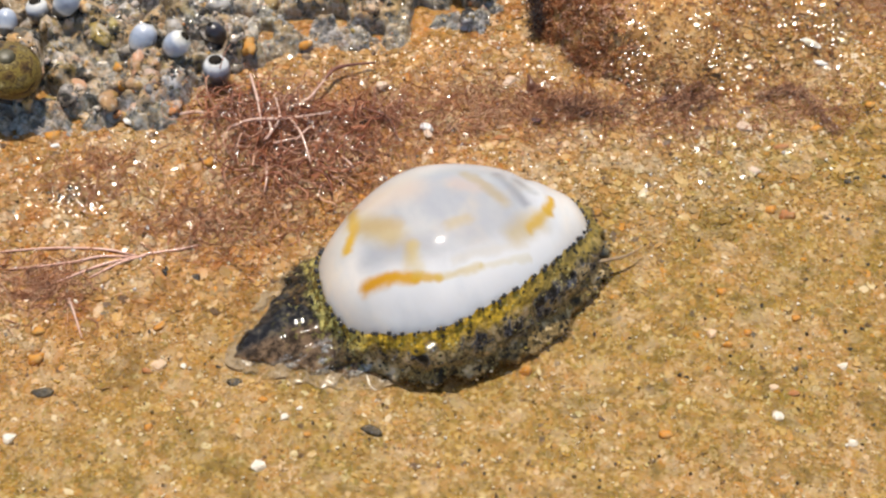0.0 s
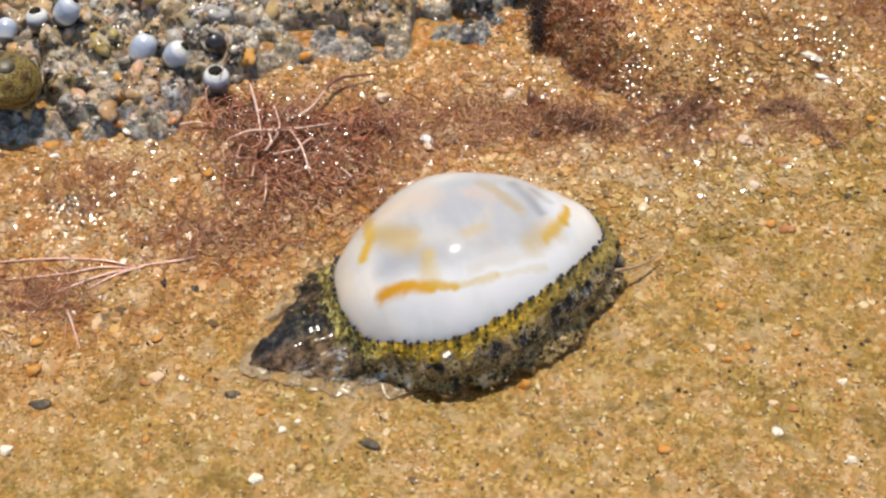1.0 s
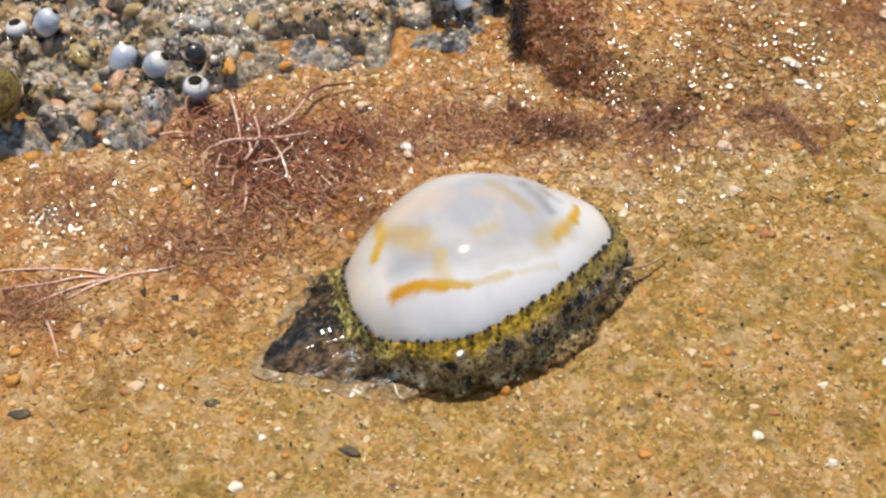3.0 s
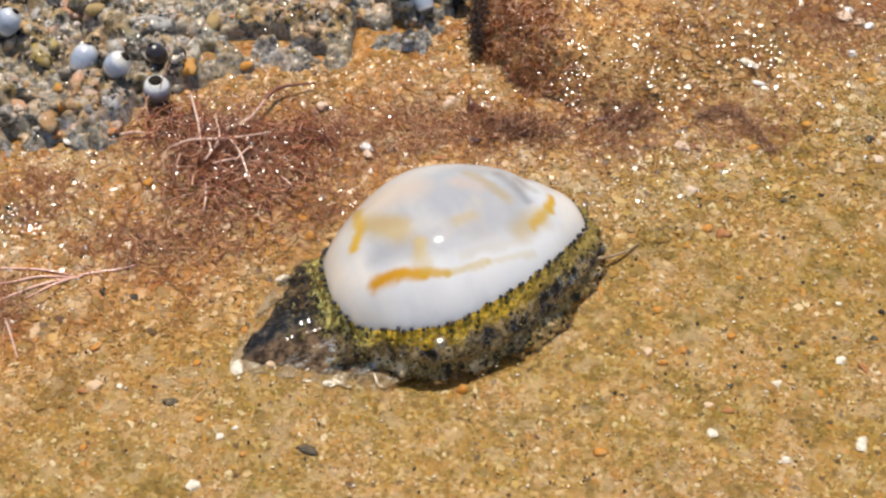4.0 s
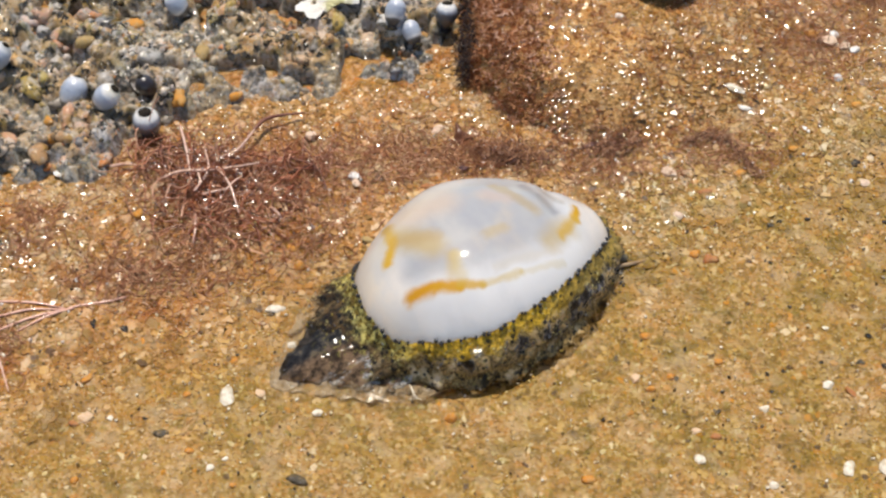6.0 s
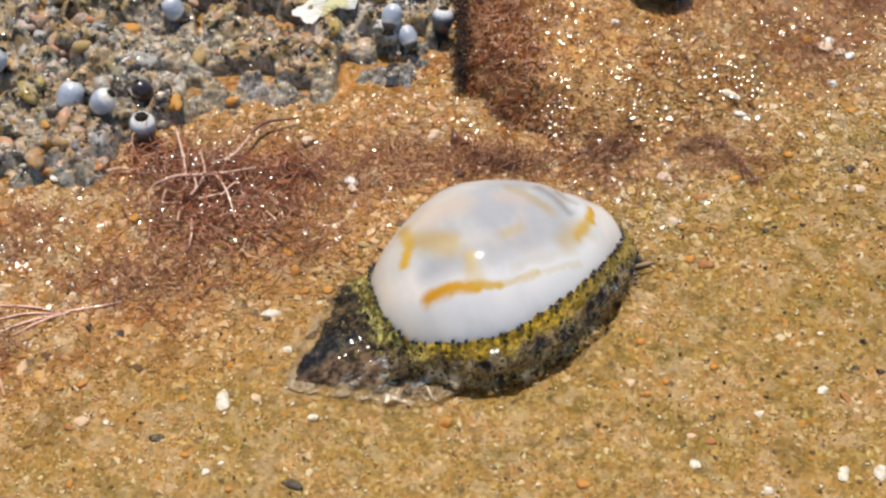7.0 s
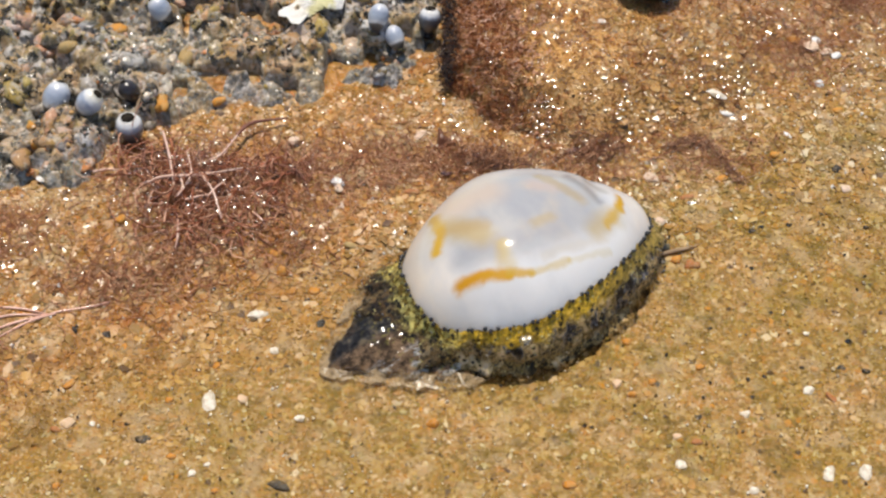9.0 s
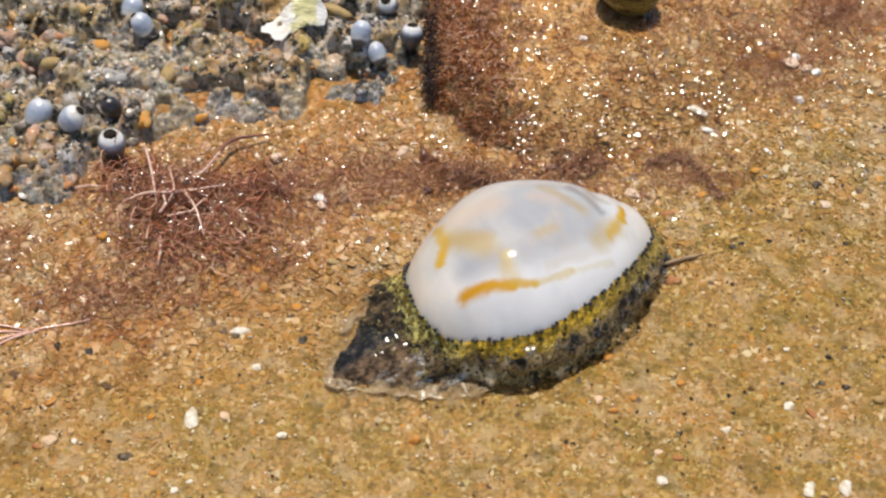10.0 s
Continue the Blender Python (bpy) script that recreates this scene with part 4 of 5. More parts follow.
def build_cowrie():
    thing = new("cowrie_snail")
    tagged(thing, "live cowrie, glossy white shell with broken orange ring, mottled dark mantle", "sea snail")
    # shell: dome, rolled margin and base
    nu, nv = 128, 44
    u = np.linspace(0, TAU, nu, endpoint=False)[:, None]
    v = np.linspace(-0.42, math.pi / 2 - 0.004, nv)[None, :]
    dome = shell_at(u + 0 * v, np.maximum(v, 0) + 0 * u)
    low = np.minimum(v, 0)
    dome[..., :2] *= (1 + 0.35 * low)[..., None]
    dome[..., 2] += 1.5 * low[0][None, :] * np.ones((nu, 1))
    # lip of the front end turns up a little, and a shallow crease crosses the back behind it
    ux, vy = dome[..., 0], dome[..., 1]
    dome[..., 2] -= 0.35 * np.exp(-((ux - 6.2 - 0.35 * vy) / 0.9) ** 2) * smooth(-4.5, 1.0, vy)
    dome[..., 2] += 0.5 * smooth(9.2, 11.2, ux) * smooth(0.6, 3.4, dome[..., 2])
    verts = np.concatenate([dome.reshape(-1, 3), dome[:, -1].mean(0)[None] + [0, 0, 0.003]])
    cap = [(i * nv + nv - 1, (i + 1) % nu * nv + nv - 1, nu * nv) for i in range(nu)]
    part("shell", raw_mesh("shell", verts, grid_faces(nu, nv, True), cap), SHELL, thing, "glossy white shell, bluish back, orange-yellow ring strokes")

    # mantle: a lumpy skirt from its free edge down over the shell's flank, flaring where it meets the sand, with a broad lobe over the tail
    nu, nw = 280, 36
    u = np.linspace(0, TAU, nu, endpoint=False)[:, None]
    w = np.linspace(0, 1, nw)[None, :]
    zr = rim_height(u) + 0.10 * np.sin(u * 31 + 2 * np.sin(u * 7)) + 0.06 * np.sin(u * 57)
    z = zr * (1 - w) - 0.3 * w
    s = np.clip((z - SHELL_Z) / SHELL_H, 0, 1)
    lat = np.arcsin(s ** (1 / 0.87))
    base = shell_at(u + 0 * w, lat)
    plan = base[..., :2]
    out = plan / np.linalg.norm(plan, axis=-1)[..., None]
    around = np.stack([13 * np.cos(u) + 0 * w, 13 * np.sin(u) + 0.9 * z], -1)
    lump = 0.30 * vnoise(around[..., 0], around[..., 1], 2.3) + 0.26 * vnoise(around[..., 0], around[..., 1], 1.05) + 0.14 * vnoise(around[..., 0], around[..., 1], 0.5)
    off = lambda deg, wide: np.exp(-(((np.degrees(u) - deg + 180) % 360 - 180) / wide) ** 2)
    thick = 0.06 + (0.25 + 0.3 * off(262, 62)) * np.clip(w / 0.30, 0, 1) ** 0.75 + lump * smooth(0.04, 0.4, w)
    thick = thick + (0.25 + 0.15 * off(275, 55) + 0.5 * lump + 0.16 * vnoise(around[..., 0], around[..., 1], 0.28)) * smooth(3.2, 1.0, z) + (0.6 * off(312, 38) * smooth(2.6, 0.9, z) + 0.7 * off(264, 55) * smooth(2.7, 0.7, z)) * (1 + 0.3 * lump) + (0.9 * off(-9, 32) + 0.6 * off(28, 22)) * smooth(0.0, 0.35, w) + (2.7 * off(164, 24) + 1.9 * off(196, 17) + 1.2 * off(145, 14)) * (1 + 0.5 * lump) * smooth(0.12, 0.8, w) ** 1.3
    skin = np.concatenate([plan + out * thick[..., None], z[..., None]], -1)
    uv = np.stack([np.broadcast_to(u / TAU, z.shape), (zr - z) / 8], -1)
    mantle = part("mantle", raw_mesh("mantle", skin.reshape(-1, 3), grid_faces(nu, nw, True), uv=uv.reshape(-1, 2)), MANTLE, thing, "mottled black and olive mantle with golden edge")

    # warts all over the skin
    own = np.random.default_rng(21)
    n = 560
    iu, iw = own.integers(0, nu, n), (2 + (nw - 7) * own.random(n) ** 0.8).astype(int)
    v0, f0 = ball(1)
    r = 0.045 + 0.085 * own.random(n) ** 2
    at = skin[iu, iw] + np.concatenate([out[iu, iw] * 0.05, np.full((n, 1), 0.03)], 1)
    tall = np.concatenate([out[iu, iw] * 0.7, np.full((n, 1), 0.5)], 1)[:, None, :] * (v0[None] @ np.array([0.6, 0.2, 0.8]))[..., None] * r[:, None, None]
    warts = part("wart_speckle", raw_mesh("wart_speckle", at[:, None] + v0[None] * r[:, None, None] + tall, tris=f0[None] + (np.arange(n) * len(v0))[:, None, None]), m_knobs(), mantle, "tiny black and yellow warts")
    warts["kind"] = "stuff"

    # papillae: small black knobs along the free edge
    v0, f0 = ball(1)
    knob = raw_mesh("papilla", v0 * [1, 1, 1.25], tris=f0)
    knob.materials.append(m_plain("black_papilla", (0.012, 0.012, 0.014), 0.3, (0.03, 0.03, 0.03), Coat_Weight=0.6))
    knob.shade_smooth()
    k = 0
    for a in np.arange(0, TAU, TAU / 96):
        a = a + 0.02 * math.sin(a * 37)
        z = float(rim_height(a)) + 0.12 * math.sin(a * 53)
        q = shell_at(np.array(a), np.arcsin(np.array((z - SHELL_Z) / SHELL_H) ** (1 / 0.87)))
        ob = new("papilla", knob)
        n = q[:2] / np.linalg.norm(q[:2])
        ob.matrix_world = pose((q[0] + n[0] * 0.22) * MM, (q[1] + n[1] * 0.22) * MM, (q[2] + 0.16) * MM, 0, 0, math.degrees(a)) @ Matrix.Scale(0.13 + 0.09 * abs(math.sin(k * 2.7)), 4)
        ob.parent = mantle
        k += 1

    # a small clear cap, added to give the mantle its wet highlight
    v0, f0 = ball(3)
    bead = part("water_bead", raw_mesh("water_bead", (v0 * [0.62, 0.5, 0.09]) @ np.array([[1, 0, 0.10], [0, 1, 0.15], [0, 0, 1]]) + [-4.9, -8.8, 5.45], tris=f0), m_water(0.2, 0.0), mantle, "small clear cap added for the mantle's wet highlight")
    bead.visible_shadow = False

    # foot: low dark body with a pointed tail
    foot_xy = [(13.0, -0.9), (11.6, 1.6), (7.2, 4.0), (-0.8, 5.6), (-7.6, 6.2), (-12.0, 5.2), (-15.4, 2.6), (-19.0, -0.7), (-16.6, -2.2), (-14.0, -3.9), (-10.4, -5.8), (-4.8, -7.2), (2.2, -7.0), (8.0, -5.4), (11.8, -3.3)]
    foot = part("foot", leaf(foot_xy, 0.05, 1.6, 1.0, 0.24), FOOT, thing, "blackish mottled foot with pointed tail")
    rim_xy = [(-12.2, 6.2), (-14.6, 5.0), (-16.4, 3.2), (-18.6, 0.9), (-19.8, -0.9), (-18.4, -2.5), (-16.0, -4.0), (-12.6, -6.2), (-8.4, -7.6), (-6.0, -6.0), (-8.8, 2.9)]
    sole = part("sole", leaf(rim_xy, 0.0, 0.14, 0.99, 0.22), m_sole(), thing, "pale translucent edge of the foot")
    # head: siphon and one thin feeler
    part("siphon", tube([(10.4, -1.4, 2.6), (11.5, -2.4, 2.8), (12.6, -2.8, 2.5)], (0.5, 0.55, 0.42), 12), m_plain("dark_siphon", (0.14, 0.11, 0.05), 0.45, (0.03, 0.028, 0.02), Coat_Weight=0.3), thing, "short dark mottled siphon")
    feeler = part("tentacle", tube([(7.6, -2.0, 1.2), (12.2, -2.5, 1.4), (14.2, -2.6, 1.2), (15.8, -2.3, 0.9), (17.2, -1.8, 0.8)], (0.2, 0.18, 0.14, 0.1, 0.06), 8),
                  m_plain("brown_tentacle", (0.40, 0.27, 0.14), 0.35, (0.22, 0.13, 0.06), Coat_Weight=0.5), thing, "thin brown feeler")
    return thing, feeler, (foot, sole)


def smooth_path(points, n):
    """Points along a Catmull-Rom curve."""
    p = np.array(points, float)
    p = np.concatenate([2 * p[:1] - p[1:2], p, 2 * p[-1:] - p[-2:-1]])
    out = []
    for i in range(1, len(p) - 2):
        for t in np.linspace(0, 1, n, endpoint=False):
            out.append(0.5 * (2 * p[i] + (p[i + 1] - p[i - 1]) * t + (2 * p[i - 1] - 5 * p[i] + 4 * p[i + 1] - p[i + 2]) * t * t + (3 * p[i] - p[i - 1] - 3 * p[i + 1] + p[i + 2]) * t ** 3))
    return np.array(out + [p[-2]])


def tube(points, radii, sides, n=6):
    """A rounded, tapering tube along a curve."""
    p = smooth_path(points, n)
    r = np.interp(np.linspace(0, 1, len(p)), np.linspace(0, 1, len(radii)), radii)
    d = np.gradient(p, axis=0)
    d /= np.linalg.norm(d, axis=1)[:, None]
    s = np.cross(d, [0.05, 0.1, 1.0])
    s /= np.linalg.norm(s, axis=1)[:, None]
    t = np.cross(s, d)
    a = np.linspace(0, TAU, sides, endpoint=False)
    ring = p[:, None] + r[:, None, None] * (np.cos(a)[None, :, None] * s[:, None] + np.sin(a)[None, :, None] * t[:, None])
    v = np.concatenate([ring.transpose(1, 0, 2).reshape(-1, 3), p[:1] - d[:1] * r[0] * 0.5, p[-1:] + d[-1:] * r[-1] * 0.5])
    m, k = len(p), sides * len(p)
    caps = [((i + 1) % sides * m, i * m, k) for i in range(sides)] + [(i * m + m - 1, (i + 1) % sides * m + m - 1, k + 1) for i in range(sides)]
    return raw_mesh("tube", v, grid_faces(sides, m, True), caps)


def leaf(outline, z0, z1, inner, wob):
    """A low cushion over a closed outline: thin at its edge, domed within."""
    o = smooth_path(list(outline) + [outline[0]], 14)[:-1]
    frill = wob * np.stack([vnoise(o[:, 0] * 2, o[:, 1] * 2, 1.1), vnoise(o[:, 1] * 2, o[:, 0] * 2, 1.1)], -1)
    c = o.mean(0)
    rows = []
    ks = np.linspace(0, 1, 44) ** 1.5
    for k in ks:
        e = o + (c - o) * k + frill * (1 - k) ** 6
        h = z0 + (z1 - z0) * np.sin(min(1, k * 2.2) * math.pi / 2) ** 0.8 * inner
        h = h + wob * vnoise(e[:, 0] * 3, e[:, 1] * 3, 2.5) * min(1, k * 5)
        rows.append(np.column_stack([e, np.maximum(h, z0)]))
    v = np.stack(rows, 1)
    n = len(o)
    under = v[:, :1].copy()
    under[..., 2] -= 0.25
    v = np.concatenate([under, v], 1)
    return raw_mesh("leaf", v.reshape(-1, 3), grid_faces(n, 45, True))


# ---- periwinkles ----
def spiral_shell(tall, wide, cut=0.07):
    """An egg-shaped coiled shell, its worn tip at the origin, its mouth below; grooved along the coil."""
    n, m = 40, 36
    th = np.linspace(0, TAU, n, endpoint=False)[:, None]
    k = np.linspace(0.0, 1.0, m)[None, :]
    r = wide * np.sin(np.clip(k * (1 - cut) + cut, 0, 1) ** 0.84 * math.pi) ** 0.68
    coil = np.mod(th / TAU - np.log(k + 0.06) * 1.35, 1.0)
    groove = np.exp(-((coil - 0.5) / 0.09) ** 2) * smooth(0.75, 0.3, k) + 0.3 * np.sin(coil * TAU * 0.5) * smooth(0.9, 0.4, k)
    r = r * (1 - 0.022 * groove) * (1 + 0.10 * np.cos(th) * smooth(0.3, 0.9, k))
    z = -tall * k ** 1.1 + 0 * th
    v = np.stack([r * np.cos(th) + 0.12 * wide * k, r * np.sin(th), z], -1)
    v = np.concatenate([v.reshape(-1, 3), v[:, 0].mean(0)[None], v[:, -1].mean(0)[None]])
    caps = [((i + 1) % n * m, i * m, n * m) for i in range(n)] + [(i * m + m - 1, (i + 1) % n * m + m - 1, n * m + 1) for i in range(n)]
    return raw_mesh("shell", v, grid_faces(n, m, True), caps)


def build_periwinkle(material, tip, tall=3.0, wide=1.25, cut=0.07):
    thing = new("periwinkle")
    shell = part("shell", spiral_shell(tall, wide, cut), material, thing)
    v0, f0 = ball(2)
    part("worn_tip", raw_mesh("worn_tip", v0 * [wide * (0.24 + 3.2 * cut), wide * (0.24 + 3.2 * cut), 0.16] + [0, 0, -0.02], tris=f0), tip, shell, "dark worn shell tip")
    part("operculum", raw_mesh("operculum", v0 * [0.72 * wide, 0.6 * wide, 0.35] + [0.3, 0, -tall + 0.12], tris=f0), FOOT, shell, "dark flesh in the shell's mouth")
    return thing


def build_snails():
    # the near-black end of the ramp paints the shade under the snail and its dark body
    blue = m_periwinkle("blue_periwinkle", ((0.0, (0.42, 0.42, 0.40)), (0.08, (0.62, 0.62, 0.62)), (0.16, (0.46, 0.49, 0.55)), (0.34, (0.31, 0.35, 0.42)), (0.52, (0.44, 0.47, 0.51)), (0.62, (0.68, 0.66, 0.62)), (0.70, (0.10, 0.09, 0.075)), (1.0, (0.04, 0.035, 0.03))))
    ringed = m_periwinkle("ringed_periwinkle", ((0.0, (0.60, 0.57, 0.50)), (0.05, (0.82, 0.80, 0.75)), (0.12, (0.76, 0.75, 0.71)), (0.19, (0.33, 0.35, 0.39)), (0.30, (0.11, 0.115, 0.12)), (0.6, (0.05, 0.05, 0.05)), (1.0, (0.03, 0.03, 0.03))))
    olive = m_topshell()
    tip = m_plain("worn_tip", (0.028, 0.022, 0.015), 0.7, (0.012, 0.010, 0.008), Specular_IOR_Level=0.05)
    b = build_periwinkle(blue, tip, 3.6, 1.2, 0.02)
    tagged(b, "small blue-grey periwinkle clinging to the rock", "sea snail", "periwinkles on the ledge")
    r = build_periwinkle(ringed, tip, 3.3, 1.2, 0.09)
    tagged(r, "small dark periwinkle with a white ring round its worn tip", "sea snail", "periwinkles on the ledge")
    # again dark from 0.71 on, colouring in the shade below the shell
    banded = m_periwinkle("banded_periwinkle", ((0.0, (0.50, 0.46, 0.36)), (0.07, (0.80, 0.76, 0.66)), (0.16, (0.68, 0.67, 0.64)), (0.26, (0.40, 0.44, 0.52)), (0.54, (0.44, 0.47, 0.52)), (0.63, (0.66, 0.64, 0.60)), (0.71, (0.10, 0.09, 0.075)), (1.0, (0.04, 0.035, 0.03))))
    c = build_periwinkle(banded, tip, 3.5, 1.2, 0.06)
    tagged(c, "small blue-grey periwinkle with a cream band and dark worn tip", "sea snail", "periwinkles on the ledge")
    black = m_periwinkle("black_periwinkle", ((0.0, (0.03, 0.022, 0.02)), (0.3, (0.018, 0.012, 0.012)), (0.6, (0.03, 0.018, 0.016)), (0.8, (0.015, 0.012, 0.01)), (1.0, (0.01, 0.01, 0.01))), 0.3)
    d = build_periwinkle(black, tip, 3.3, 1.15, 0.02)
    tagged(d, "small glossy black periwinkle clinging to the rock", "sea snail", "periwinkles on the ledge")
    o = build_periwinkle(olive, m_plain("olive_tip", (0.12, 0.10, 0.05), 0.45, (0.04, 0.032, 0.01)), 2.9, 1.55, 0.02)
    tagged(o, "olive-brown mottled top shell clinging to the rock", "sea snail", "top shells")
    # place, size, lean towards the viewer and sideways, turn
    spots = ((b, -33.4, 16.9, 0.98, -34, 20, 200), (c, -30.3, 15.5, 0.92, -6, 46, 60), (r, -26.3, 13.6, 1.0, 2, 3, 10), (d, -26.6, 17.6, 0.8, -10, -20, 40), (b, -24.9, 29.4, 0.85, -10, -40, 200), (b, -26.6, 31.8, 0.9, -50, 30, 20),
             (b, -3.6, 26.7, 0.8, -45, 14, 130), (b, -2.0, 25.8, 0.74, -42, -30, 300), (r, 1.3, 27.5, 0.86, -18, 4, 100), (r, -1.0, 32.0, 0.8, 20, -10, 20),
             (r, -43.6, 20.3, 0.9, -6, -4, 70), (b, -41.0, 20.3, 0.95, -15, 45, 20), (b, -46.4, 18.7, 0.8, -55, 10, 10), (o, -44.3, 9.7, 1.75, 6, 10, 40), (o, 22.4, 29.9, 2.0, -12, 0, 10))
    first = set()
    for kind, x, y, s, rx, ry, rz in spots:
        s = s * 1.05
        y = y - (0.8 if kind is not o else 0.0)
        z = float(top_z(x, y)) + (0.7 if kind is o else 1.25) * s
        m = pose(x * MM, y * MM, z * MM, rx, ry, 0) @ pose(0, 0, 0, 0, 0, rz) @ Matrix.Scale(s, 4) @ Matrix.Translation((0, 0, 1.8 * MM))
        if kind in first:
            k = copy_thing(kind, m)
            k.matrix_basis = m
        else:
            first.add(kind)
            kind.matrix_basis = m


# ---- weeds ----
def build_weeds(rock):
    # red tuft
    tuft = new("red_seaweed_tuft")
    tuft.location = (-19 * MM, 7 * MM, 0.5 * MM)
    tagged(tuft, "matted tuft of fine red-brown seaweed on wet sand", "seaweed")
    roots, lens = [], []
    for cx, cy, rx, ry, k in ((-22, 9.5, 4.5, 3.6, 190), (-17.5, 8.0, 5.0, 3.8, 220), (-20.5, 4.0, 5.0, 3.0, 160), (-12.5, 9.0, 4.0, 2.6, 110), (-25.5, 11.5, 2.2, 2.2, 60), (-15.0, 3.5, 3.0, 2.4, 70)):
        k = int(k * 0.7)
        x, y = rng.normal(cx, rx * 0.55, k), rng.normal(cy - 0.8, ry * 0.55, k)
        roots.append(np.stack([x, y, top_z(x, y) + 1.3 * rng.random(k) ** 1.5], -1) - [-19, 7, 0.5])
    roots = np.concatenate(roots)
    n = len(roots)
    ways = np.stack([rng.normal(size=n), rng.normal(size=n), 0.1 + 0.45 * rng.random(n)], -1)
    mat = strands("fronds", RED_WEED, roots, ways, rng.uniform(2.0, 6.5, n), 0.04 + 0.10 * rng.random(n) ** 2.2, 14, 0.2, 0.075, tuft, floor=False)
    mat["kind"] = "stuff"
    pick = rng.integers(0, n, 60)
    wide = strands("frond_mat", RIBBON_WEED, roots[pick] + [0, 0, 0.15], ways[pick] * [1, 1, 0.4], rng.uniform(1.2, 3.2, 60), rng.uniform(0.07, 0.15, 60), 10, 0.3, 0.09, tuft, floor=False)
    wide["kind"] = "stuff"
    for k, (pts, material, rad) in enumerate((
            ([(-23.2, 14.5, 1.9), (-22.2, 11.3, 2.2), (-21.4, 7.0, 1.6)], PALE_STEM, 0.14), ([(-19.6, 10.3, 1.6), (-17.7, 11.4, 2.0), (-16.3, 14.1, 1.7)], PALE_STEM, 0.15),
            ([(-16.4, 14.0, 1.7), (-15.6, 15.2, 1.5), (-14.4, 15.8, 1.2), (-12.0, 16.2, 0.9)], DARK_STEM, 0.17), ([(-24.6, 7.7, 1.5), (-22.5, 8.8, 2.2), (-19.4, 9.0, 2.3), (-15.6, 9.8, 1.7)], PALE_STEM, 0.14),
            ([(-29.2, 9.4, 0.9), (-27.8, 9.7, 1.2), (-26.5, 9.5, 1.1)], PALE_STEM, 0.15), ([(-19.0, 8.9, 2.2), (-17.9, 7.0, 2.1), (-17.0, 3.8, 1.5)], PALE_STEM, 0.12),
            ([(-21.0, 6.5, 1.9), (-20.0, 9.0, 2.3), (-20.6, 11.5, 2.0)], PALE_STEM, 0.12), ([(-13.0, 10.5, 1.0), (-10.5, 9.2, 1.1), (-9.4, 6.4, 0.9)], DARK_STEM, 0.1),
            ([(-20.9, 3.7, 1.2), (-20.7, 2.0, 1.2), (-20.8, 0.3, 0.9)], PALE_STEM, 0.13), ([(-20.4, 6.0, 1.6), (-19.2, 6.4, 1.8), (-18.0, 6.7, 1.6)], PALE_STEM, 0.11),
            ([(-14.3, 4.4, 1.0), (-13.6, 3.7, 1.0), (-13.1, 2.8, 0.8)], PALE_STEM, 0.1), ([(-21.0, 8.9, 2.2), (-20.7, 7.6, 2.0), (-21.2, 6.4, 1.7)], PALE_STEM, 0.1),
            ([(-18.4, 6.4, 2.0), (-17.6, 7.6, 2.1), (-17.0, 8.2, 1.9)], PALE_STEM, 0.1))):
        part("stem", tube([(p[0] + 19, p[1] - 7 - 0.95 * p[2], p[2] - 0.5 + 0.3) for p in pts], (rad, rad, rad * 0.6), 6, 5), material, tuft, "pale bleached stem" if material is PALE_STEM else "dark red stem")
    # pink fan of stems on the sand
    fan = new("pink_seaweed_sprig")
    fan.location = (-33 * MM, -7 * MM, 0.4 * MM)
    tagged(fan, "sprig of thin pink seaweed stems lying on sand", "seaweed")
    for pts in ([(-26.0, -5.8), (-27.6, -6.3), (-30.0, -6.9), (-31.0, -7.3)], [(-31.0, -7.2), (-33.2, -6.9), (-35.7, -6.8), (-39.1, -6.5), (-43.5, -6.7)], [(-31.0, -7.3), (-33.9, -7.6), (-36.5, -8.2), (-41.6, -8.6)],
                [(-30.7, -7.2), (-33.7, -8.4), (-36.9, -9.8), (-38.6, -10.6)], [(-30.3, -7.1), (-32.3, -8.1), (-34.6, -9.6)]):
        part("stem", tube([(p[0] + 33, p[1] + 7, float(top_z(*p)) + 0.16 - 0.4) for p in pts], (0.08, 0.115, 0.11, 0.07), 6, 5), PINK_STEM, fan)
    twig = new("seaweed_twig")
    twig.location = (-35.4 * MM, -13 * MM, 0)
    tagged(twig, "short pale seaweed twig on sand", "seaweed")
    part("stem", tube([(p[0] + 35.4, p[1] + 13, float(top_z(*p)) + 0.25) for p in ((-36.0, -11.7), (-35.4, -13.0), (-34.4, -15.4))], (0.13, 0.1, 0.08), 6, 5), PALE_STEM, twig)
    # a little row of black beads
    row = new("beaded_seaweed_twig")
    row.location = (-11.9 * MM, 8.4 * MM, float(top_z(-11.9, 8.4)) * MM)
    tagged(row, "tiny black beaded seaweed twig on wet sand", "seaweed")
    part("stem", tube([(-1.0, -0.45, 0.5), (0.0, 0.0, 0.7), (1.1, 0.5, 0.6)], (0.07, 0.08, 0.06), 8, 5), SCRAP, row)
    v, f = ball(1)
    bead = raw_mesh("bead", v, tris=f)
    for k in range(7):
        part("bead", bead, BLACK_CHIP, row).matrix_local = Matrix.Translation(Vector((-1.0 + 0.34 * k, -0.45 + 0.155 * k, 0.62 + 0.05 * math.sin(k * 1.9))) * MM) @ Matrix.Diagonal((0.19 + 0.04 * math.sin(k * 2.3),) * 3 + (1,))
    # turf on the rock: little bushy tufts, thickest on its steep side
    n = 3400
    x, y = rng.uniform(2, 35, n), rng.uniform(11, 46, n)
    x[:1300], y[:1300] = 3.2 + 7.0 * rng.random(1300) ** 1.3, rng.uniform(13, 40, 1300)
